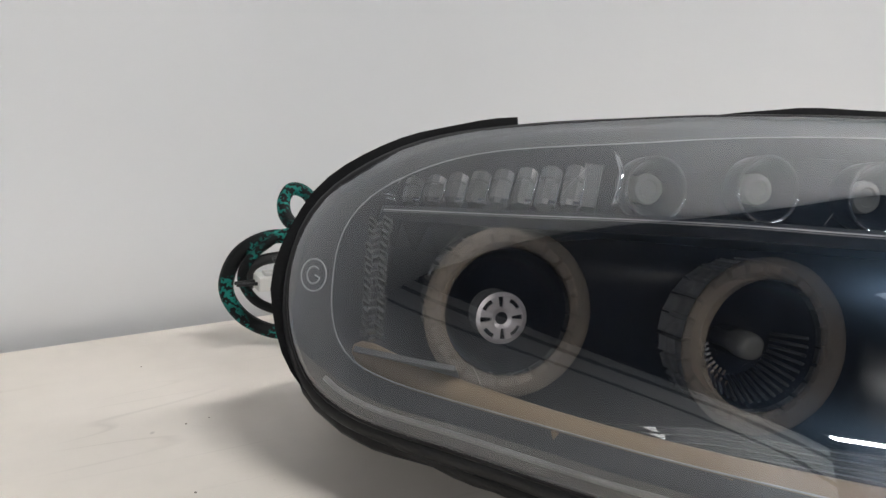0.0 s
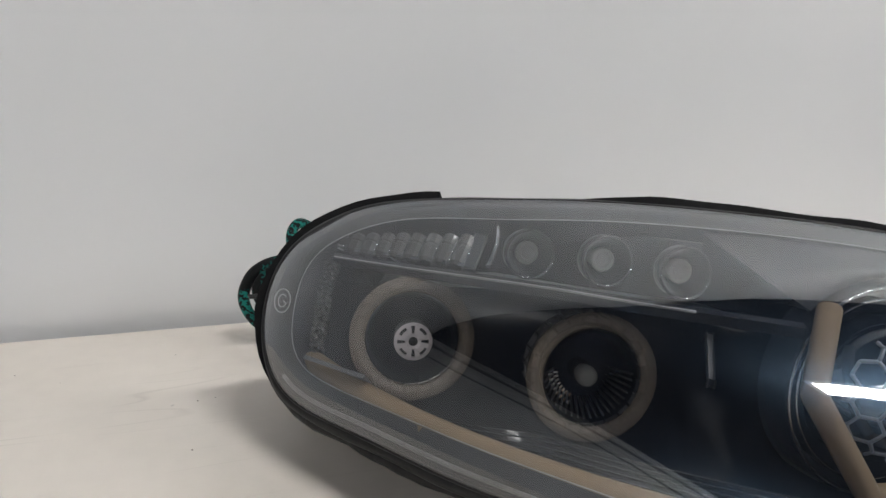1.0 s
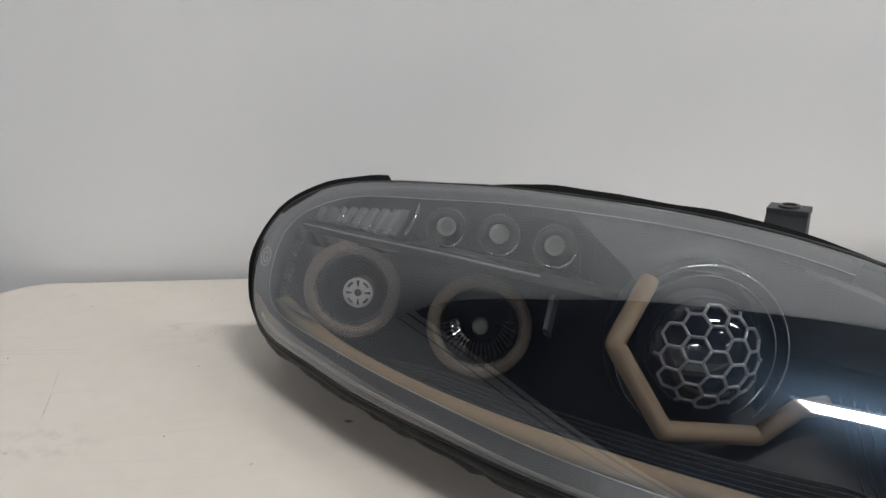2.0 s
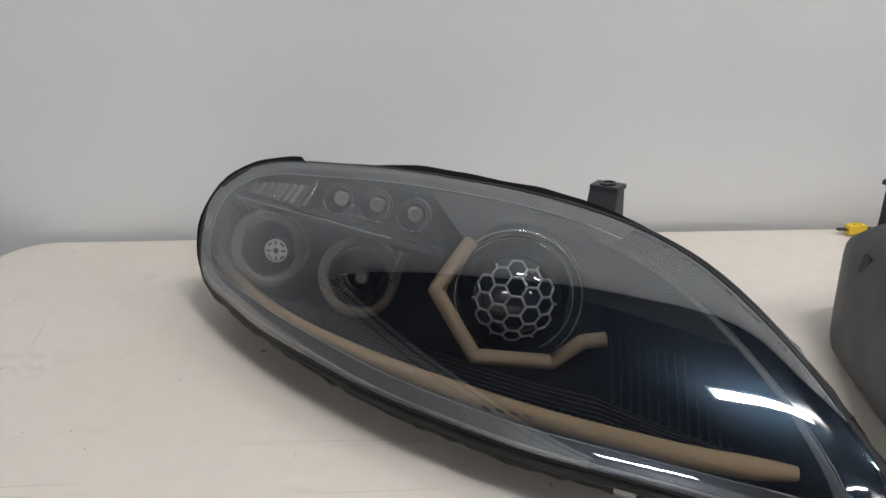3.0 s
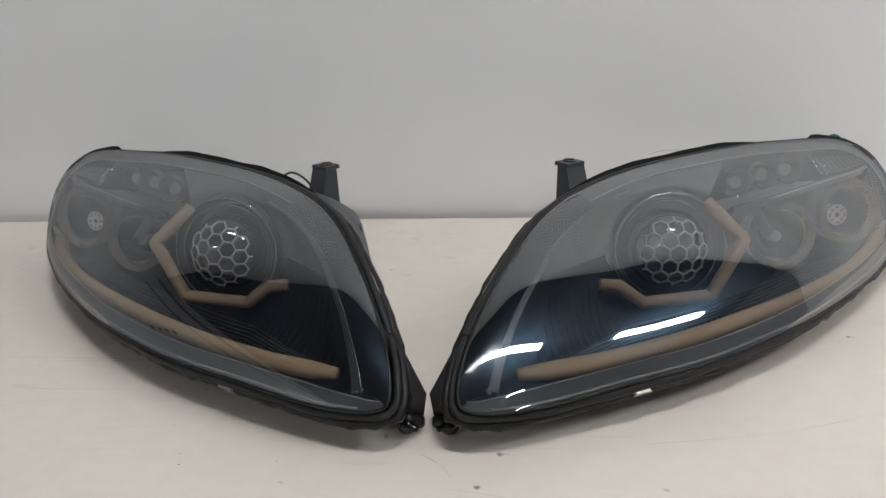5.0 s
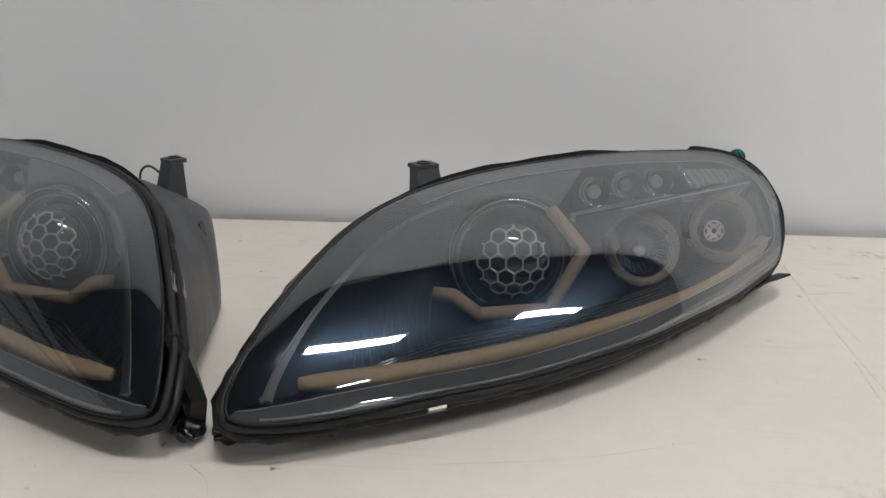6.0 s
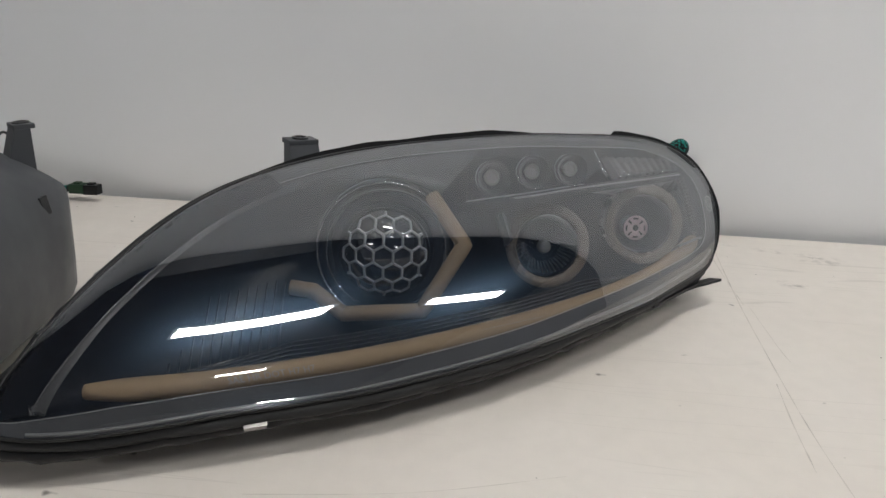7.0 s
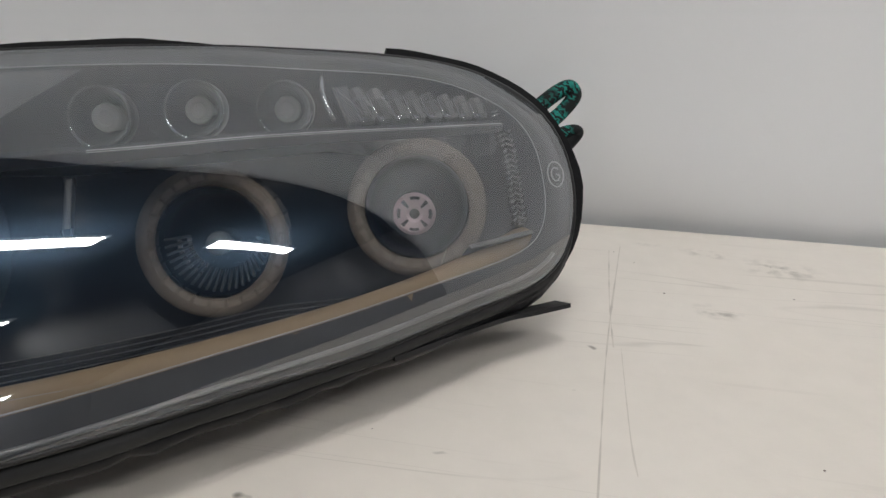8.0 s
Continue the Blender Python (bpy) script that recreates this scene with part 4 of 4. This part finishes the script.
    add("foam_strip", strip(FLAP_K - 40, FLAP_K - 8, 0.0066, 0.003, 0.010), FOAM, "thin black foam strip", smooth=False)

    # metal clips on the rim
    for k, mat, size, word in ((CLIP_LOW, CLIPMETAL, 0.0062, "bare metal clip"), (CLIP_SIDE, CLIPMETAL, 0.0095, "bare metal clip")):
        t = (rim(k + 1) - rim(k - 1)).normalized()
        o = outward(k)
        w = t.cross(o).normalized()
        if w.dot(BACK) > 0:
            w = -w
        bm = bmesh.new()
        box(bm, rim(k) + o * (-0.0002 if k == CLIP_LOW else -0.0026) - w * (0.004 if k == CLIP_LOW else 0.0075) - FACE_W * 0.003, (size, 0.0008, 0.0032 if k == CLIP_LOW else 0.0072), (t, o, w), bevel=0.0004)
        add("rim_clip", bm, mat, word, smooth=False)

    # mounting post with its top plate
    e1, e2 = V(0.71, -0.70, 0.06).normalized(), V(0.62, 0.78, 0)
    top = (V(-0.1341, 0.3743, 0.142) + V(-0.1132, 0.3535, 0.1462)) / 2
    bm = bmesh.new()
    rings = []
    for h, a0, a1, b0, b1 in ((-0.062, -0.0150, 0.0150, -0.018, 0.0120), (-0.030, -0.0138, 0.0138, -0.009, 0.0116), (-0.003, -0.0128, 0.0128, -0.001, 0.0115)):
        rings.append([bm.verts.new(top + e1 * x + e2 * y + V(0, 0, h)) for x, y in ((a0, b0), (a1, b0), (a1, b1), (a0, b1))])
    loft(bm, rings)
    bm.faces.new(rings[0])
    bm.faces.new(rings[-1][::-1])
    bmesh.ops.recalc_face_normals(bm, faces=bm.faces[:])
    post = add("mounting_post", bm, HOUSING, "grey plastic mounting post", smooth=False)
    bm = bmesh.new()
    box(bm, top + e2 * 0.007 + V(0, 0, -0.001), (0.0130, 0.0085, 0.002), (e1, e2, e1.cross(e2)), bevel=0.0007)
    add("top_plate", bm, HOUSING, "", post, smooth=False)
    bm = bmesh.new()
    ctr = top + e2 * 0.007 + V(0, 0, 0.0010)
    tube(bm, [ctr + (e1 * math.cos(t) + e2 * math.sin(t)) * 0.0058 for t in (2 * math.pi * i / 24 for i in range(24))], 0.0016, 6, True)
    add("bolt_eye", bm, BLACK, "black eyelet", post)

    # square pockets on the housing
    for p in (V(-0.0800, 0.326, 0.0880), V(-0.0755, 0.258, 0.1050)):
        bm = bmesh.new()
        box(bm, p, (0.0022, 0.0060, 0.0078), (V(0.97, 0.1, 0.2).normalized(), V(-0.1, 0.99, 0), V(-0.2, 0, 0.98).normalized()), bevel=0.0008)
        add("clip_socket", bm, BLACK, "black square clip socket", smooth=False)

    # nose bracket
    bm = bmesh.new()
    outl = [V(-0.048, 0.185, 0.082), V(-0.029, 0.147, 0.070), V(-0.005, 0.128, 0.030), V(-0.008, 0.127, 0.010), V(-0.030, 0.140, 0.004), V(-0.055, 0.200, 0.010)]
    rings = [[bm.verts.new(p + V(dx, dx * 0.4, 0)) for p in outl] for dx in (-0.006, 0.004)]
    loft(bm, rings)
    bm.faces.new(rings[0])
    bm.faces.new(rings[1][::-1])
    bmesh.ops.recalc_face_normals(bm, faces=bm.faces[:])
    bracket = add("nose_bracket", bm, BLACK, "black plastic bracket at the nose", smooth=False)
    bm = bmesh.new()
    turned(bm, V(-0.022, 0.126, 0.0092), V(1, -0.1, 0.05), [(0, 0.006), (0.004, 0.0085), (0.010, 0.0085), (0.012, 0.006), (0.017, 0.005), (0.019, 0.0035)], 18)
    add("pivot", bm, BLACK, "round black pivot", bracket)
    bm = bmesh.new()
    turned(bm, V(-0.016, 0.121, 0.0085), V(0.8, -0.6, 0.1), [(-0.0070, 0.0015), (-0.0055, 0.0045), (-0.002, 0.0064), (0.002, 0.0064), (0.0055, 0.0045), (0.0068, 0.0024), (0.0105, 0.0022), (0.011, 0.001)], 16)
    add("adjuster", bm, BUTYL, "small glossy black adjuster ball", bracket)

    # hairline scratches on the cover, scraps of tape under the lower edge
    for us in (((0.163, -0.040), (0.168, -0.032), (0.172, -0.022)), ((0.192, 0.044), (0.186, 0.052)), ((0.080, -0.024), (0.083, -0.018)), ((-0.02, 0.066), (0.03, 0.070))):
        pts = [cover_uv(u + 0.004 * side, v) + cover_normal(u, v) * 0.0002 for u, v in us]
        bm = bmesh.new()
        tube(bm, spline(pts, 6), 0.00010, 4)
        add("scratch", bm, PRINT, "fine pale scratch", cover)
    for u, turn, size in ((0.070, 0.2, 0.012), (0.045, -0.3, 0.009), (0.015, 0.1, 0.014), (-0.02, -0.2, 0.008)):
        k = nearest_edge(u, 0.092)
        t = (rim(k + 1) - rim(k - 1)).normalized()
        o = outward(k)
        bm = bmesh.new()
        box(bm, rim(k) - o * 0.0044 - FACE_W * 0.0125, (size, 0.0030, 0.0007), ((t + o * turn * 0.3).normalized(), o, (t + o * turn * 0.3).cross(o).normalized()), bevel=0.0004)
        add("tape_scrap", bm, BUTYL, "torn black tape", smooth=False)

    # moulded lettering and round mark
    if side < 0:
        bm = text_mesh("SAE HR DOT H7 H7", 0.0056)
        place_on_cover(bm, -0.160, 0.0493, side, -side)
        part("lettering", bm, PRINT, cover, "small moulded letters", 1)
    else:
        for i in range(4):
            u0, v0 = -0.082 - 0.009 * i, 0.0640 - 0.0022 * i
            bm = bmesh.new()
            box(bm, cover_uv(u0, v0, 0.0003), (0.0030, 0.0007, 0.0002), (FACE_U, FACE_V, FACE_W), bevel=0.0001)
            add("moulded_bar", bm, FLANGE, "faint raised bar on the cover", cover, smooth=False)
    bm = bmesh.new()
    u0, v0 = 0.2730, 0.0125
    n = cover_normal(u0, v0)
    a = (FACE_U - n * FACE_U.dot(n)).normalized()
    a = a * -side
    b = (-FACE_V - n * -FACE_V.dot(n)).normalized()
    c = cover_uv(u0, v0) + n * 0.0010
    tube(bm, [c + (a * math.cos(t) + b * math.sin(t)) * 0.0068 for t in (2 * math.pi * i / 36 for i in range(36))], 0.00035, 5, True)
    tube(bm, [c + (a * math.cos(t) + b * math.sin(t)) * 0.0036 for t in (0.8 + 5.2 * i / 20 for i in range(21))] + [c + a * 0.0008], 0.00035, 5)
    add("round_mark", bm, MARK, "round moulded mark", cover)
    return thing


def disc_lamp(add, ring, p, side):
    """A finned bulb that ends in a slotted alloy disc."""
    f = FORWARD
    a, b = side_axes(f)
    bm = bmesh.new()
    turned(bm, p, f, [(-0.026, 0.0085), (-0.0225, 0.0098), (-0.004, 0.0098), (-0.002, 0.0085)], 28)
    add("bulb_body", bm, BLACK, "dark bulb body", ring)
    bm = bmesh.new()
    radii = [0.0030, 0.0046, 0.0060, 0.0072, 0.0088, 0.0104]
    per = 9
    n = 8 * per
    turn0 = math.pi / 4 if side > 0 else 0.0
    grid = [[bm.verts.new(p + f * (-0.0006 if i in (0, 5) else 0.0) + (a * math.cos(t) + b * math.sin(t)) * r)
             for t in (turn0 + 2 * math.pi * (k - per / 2) / n for k in range(n))] for i, r in enumerate(radii)]
    for i in range(5):
        for k in range(n):
            wide = k // per % 2 == 0
            hole = (i == 3 and 0 <= k % per <= 8) if wide else (i in (1, 2, 3) and 3 <= k % per <= 5)
            if wide and k % per in (0, 8):
                hole = False
            if not hole:
                bm.faces.new((grid[i][k], grid[i + 1][k], grid[i + 1][(k + 1) % n], grid[i][(k + 1) % n]))
    bmesh.ops.recalc_face_normals(bm, faces=bm.faces[:])
    bmesh.ops.solidify(bm, geom=bm.faces[:], thickness=0.0012)
    # one disc carries its pink reflection as base colour
    add("slotted_disc", bm, ALLOY if side > 0 else TINTED_ALLOY, "slotted alloy disc" if side > 0 else "pinkish slotted alloy disc", ring, smooth=False)
    bm = bmesh.new()
    for q in range(7):
        turned(bm, p - f * (0.006 + 0.0028 * q), f, [(0.0, 0.0099), (0.0005, 0.0105), (0.0011, 0.0105), (0.0016, 0.0099)], 24, False, False)
    add("bulb_fins", bm, DARKCRYSTAL, "row of fine cooling fins", ring)


def text_mesh(words, size):
    """Flat letters from the built-in font, in the xy plane, centred."""
    data = bpy.data.curves.new("lettering", "FONT")
    data.body, data.size, data.align_x, data.align_y = words, size, "CENTER", "CENTER"
    data.resolution_u = 2
    ob = bpy.data.objects.new("lettering", data)
    mesh = bpy.data.meshes.new_from_object(ob)
    bm = bmesh.new()
    bm.from_mesh(mesh)
    bpy.data.objects.remove(ob)
    bpy.data.curves.remove(data)
    return bm


def place_on_cover(bm, u0, v0, side, way):
    """Lays flat letters on the cover, reading from the picture's left to right."""
    flip = V(side, 1, 1)
    for v in bm.verts:
        u = u0 + way * v.co.x
        p = cover_uv(u, v0 - v.co.y + (u - u0) * 0.2)
        p = p + cover_normal(u, v0) * 0.0014
        v.co = V(p.x * flip.x, p.y, p.z)


def nearest_edge(u, v):
    return min(range(NK), key=lambda k: (EDGE[k][0] - u) ** 2 + (EDGE[k][1] - v) ** 2)


FLAP_K = nearest_edge(0.200, -0.070)
NOSE_K = nearest_edge(-0.10, -0.108)
CLIP_LOW = nearest_edge(-0.178, 0.070)
CLIP_SIDE = min(range(NK), key=lambda k: (rim(k) - V(-0.0521, 0.1836, 0.0901)).length)
lamp_a = headlamp(1)
lamp_b = headlamp(-1)


def plug(parent, p, half, axes, mat, label):
    bm = bmesh.new()
    box(bm, p, half, axes, bevel=0.0012)
    body = part("plug", bm, mat, parent, label, smooth=False)
    bm = bmesh.new()
    box(bm, p + axes[2] * (half[2] + 0.001), (half[0] * 0.45, half[1] * 0.5, 0.0012), axes, bevel=0.0005)
    part("latch", bm, mat, body, smooth=False)
    bm = bmesh.new()
    for j in (-1, 1):
        tube(bm, [p - axes[0] * half[0] + axes[1] * (j * half[1] * 0.4), p - axes[0] * (half[0] + 0.012) + axes[1] * (j * half[1] * 0.3)], 0.0011, 6)
    part("lead", bm, SLEEVE_DARK, body)


def wiring_harness(points, sleeves, label, x, y):
    thing = base("wiring_harness", x, y, 0.0, label, "cable", "wiring harnesses")
    for pts, r, mat in zip(points, sleeves[0], sleeves[1]):
        bm = bmesh.new()
        tube(bm, spline(pts, 10), r, 8)
        part("sleeve", bm, mat, thing)
    return thing


X, Y, Z = V(1, 0, 0), V(0, 1, 0), V(0, 0, 1)
loops_a = [
    [V(-0.40, 0.515, 0.045), V(-0.430, 0.575, 0.060), V(-0.452, 0.600, 0.066), V(-0.474, 0.605, 0.058), V(-0.484, 0.607, 0.038), V(-0.478, 0.605, 0.020),
     V(-0.462, 0.600, 0.0085), V(-0.440, 0.590, 0.0065), V(-0.410, 0.570, 0.0065)],
    [V(-0.395, 0.52, 0.048), V(-0.425, 0.570, 0.062), V(-0.444, 0.600, 0.072), V(-0.447, 0.610, 0.082), V(-0.441, 0.615, 0.090), V(-0.432, 0.612, 0.087), V(-0.426, 0.600, 0.074), V(-0.412, 0.575, 0.056)],
    [V(-0.40, 0.52, 0.050), V(-0.440, 0.590, 0.068), V(-0.462, 0.598, 0.062), V(-0.475, 0.600, 0.046), V(-0.470, 0.600, 0.030), V(-0.456, 0.598, 0.021), V(-0.436, 0.590, 0.018), V(-0.41, 0.56, 0.020)],
    [V(-0.41, 0.53, 0.040), V(-0.440, 0.590, 0.052), V(-0.458, 0.598, 0.054), V(-0.470, 0.602, 0.048), V(-0.472, 0.603, 0.036)],
]
harness_a = wiring_harness(loops_a, ((0.0044, 0.0040, 0.0030, 0.0034), (SLEEVE, SLEEVE, SLEEVE, SLEEVE_DARK)),
                           "looped black and teal braided cables with plugs behind a headlamp", -0.44, 0.58)
plug(harness_a, V(-0.462, 0.592, 0.042), (0.0075, 0.005, 0.0045), (V(0.95, 0.2, -0.1).normalized(), V(-0.2, 0.97, 0.1).normalized(), V(0.1, -0.1, 0.98).normalized()), PLUG_WHITE, "white plug")
plug(harness_a, V(-0.444, 0.585, 0.057), (0.004, 0.004, 0.007), (X, Y, Z), PLUG_YELLOW, "yellow plug")
loops_b = [
    [V(0.395, 0.52, 0.060), V(0.425, 0.580, 0.078), V(0.446, 0.605, 0.096), V(0.459, 0.616, 0.106), V(0.467, 0.618, 0.109), V(0.470, 0.618, 0.103), V(0.463, 0.612, 0.093), V(0.452, 0.600, 0.084), V(0.420, 0.570, 0.060)],
    [V(0.40, 0.53, 0.052), V(0.440, 0.590, 0.068), V(0.462, 0.606, 0.078), V(0.474, 0.610, 0.080), V(0.470, 0.608, 0.072), V(0.448, 0.592, 0.050), V(0.42, 0.57, 0.0065)],
]
harness_b = wiring_harness(loops_b, ((0.0055, 0.0046), (SLEEVE, SLEEVE)), "black and teal braided cable loop behind a headlamp", 0.44, 0.58)
plug(harness_b, V(0.2535, 0.625, 0.0075), (0.011, 0.006, 0.0055), (X, Y, Z), PLUG_YELLOW, "yellow plug")
bm = bmesh.new()
tube(bm, spline([V(0.42, 0.575, 0.005), V(0.36, 0.61, 0.004), V(0.30, 0.62, 0.0045), V(0.262, 0.625, 0.0075)], 8), 0.0035, 8)
part("sleeve", bm, SLEEVE, harness_b)
plug(harness_a, V(-0.232, 0.618, 0.016), (0.010, 0.0062, 0.0058), (V(0.98, -0.1, 0.05), V(0.1, 0.98, 0), Z), PLUG_GREEN, "dark green plug")
plug(harness_a, V(-0.214, 0.617, 0.016), (0.010, 0.006, 0.006), (V(0.98, -0.1, 0.05), V(0.1, 0.98, 0), Z), BLACK, "black plug")
bm = bmesh.new()
tube(bm, spline([V(-0.41, 0.570, 0.0065), V(-0.36, 0.60, 0.0045), V(-0.30, 0.62, 0.005), V(-0.265, 0.62, 0.010), V(-0.242, 0.618, 0.016)], 8), 0.0042, 8)
part("sleeve", bm, SLEEVE, harness_a)


def lamp_wire(points, mat, r, label):
    thing = base("wire", points[0].x, points[0].y, points[0].z, label, "wire")
    bm = bmesh.new()
    tube(bm, spline(points, 10), r, 7)
    part("strand", bm, mat, thing)


lamp_wire([V(0.195, 0.440, 0.092), V(0.200, 0.455, 0.122), V(0.218, 0.468, 0.130), V(0.245, 0.474, 0.130), V(0.268, 0.478, 0.118), V(0.28, 0.480, 0.098)], WIRE_WHITE, 0.0011, "thin white wire looped on a headlamp housing")
lamp_wire([V(0.200, 0.435, 0.094), V(0.207, 0.445, 0.124), V(0.222, 0.458, 0.127), V(0.245, 0.466, 0.127), V(0.272, 0.472, 0.122), V(0.285, 0.475, 0.098)], SLEEVE_DARK, 0.0011, "thin black wire looped on a headlamp housing")
lamp_wire([V(-0.185, 0.425, 0.098), V(-0.180, 0.420, 0.118), V(-0.165, 0.410, 0.127), V(-0.146, 0.396, 0.121), V(-0.136, 0.386, 0.105)], SLEEVE_DARK, 0.0012, "thin black wire looped on a headlamp housing")
# a loose end of rubber seal under the outer end of one lamp
line = spline([V(0.405, 0.352, 0.0290), V(0.4418, 0.4045, 0.0255), V(0.4600, 0.4230, 0.0240), V(0.4766, 0.4389, 0.0230)], 6)
bm = bmesh.new()
rows = []
for q in line:
    w = V(0.62, -0.70, 0.25).normalized() * 0.0065
    n = V(-0.1, 0.2, 1).normalized() * 0.0011
    rows.append([bm.verts.new(x) for x in (q - w - n, q + w - n, q + w + n, q - w + n)])
loft(bm, rows)
bm.faces.new(rows[0])
bm.faces.new(rows[-1][::-1])
bmesh.ops.recalc_face_normals(bm, faces=bm.faces[:])
part("loose_seal", bm, RUBBER, lamp_b, "loose end of flat black rubber", smooth=False)
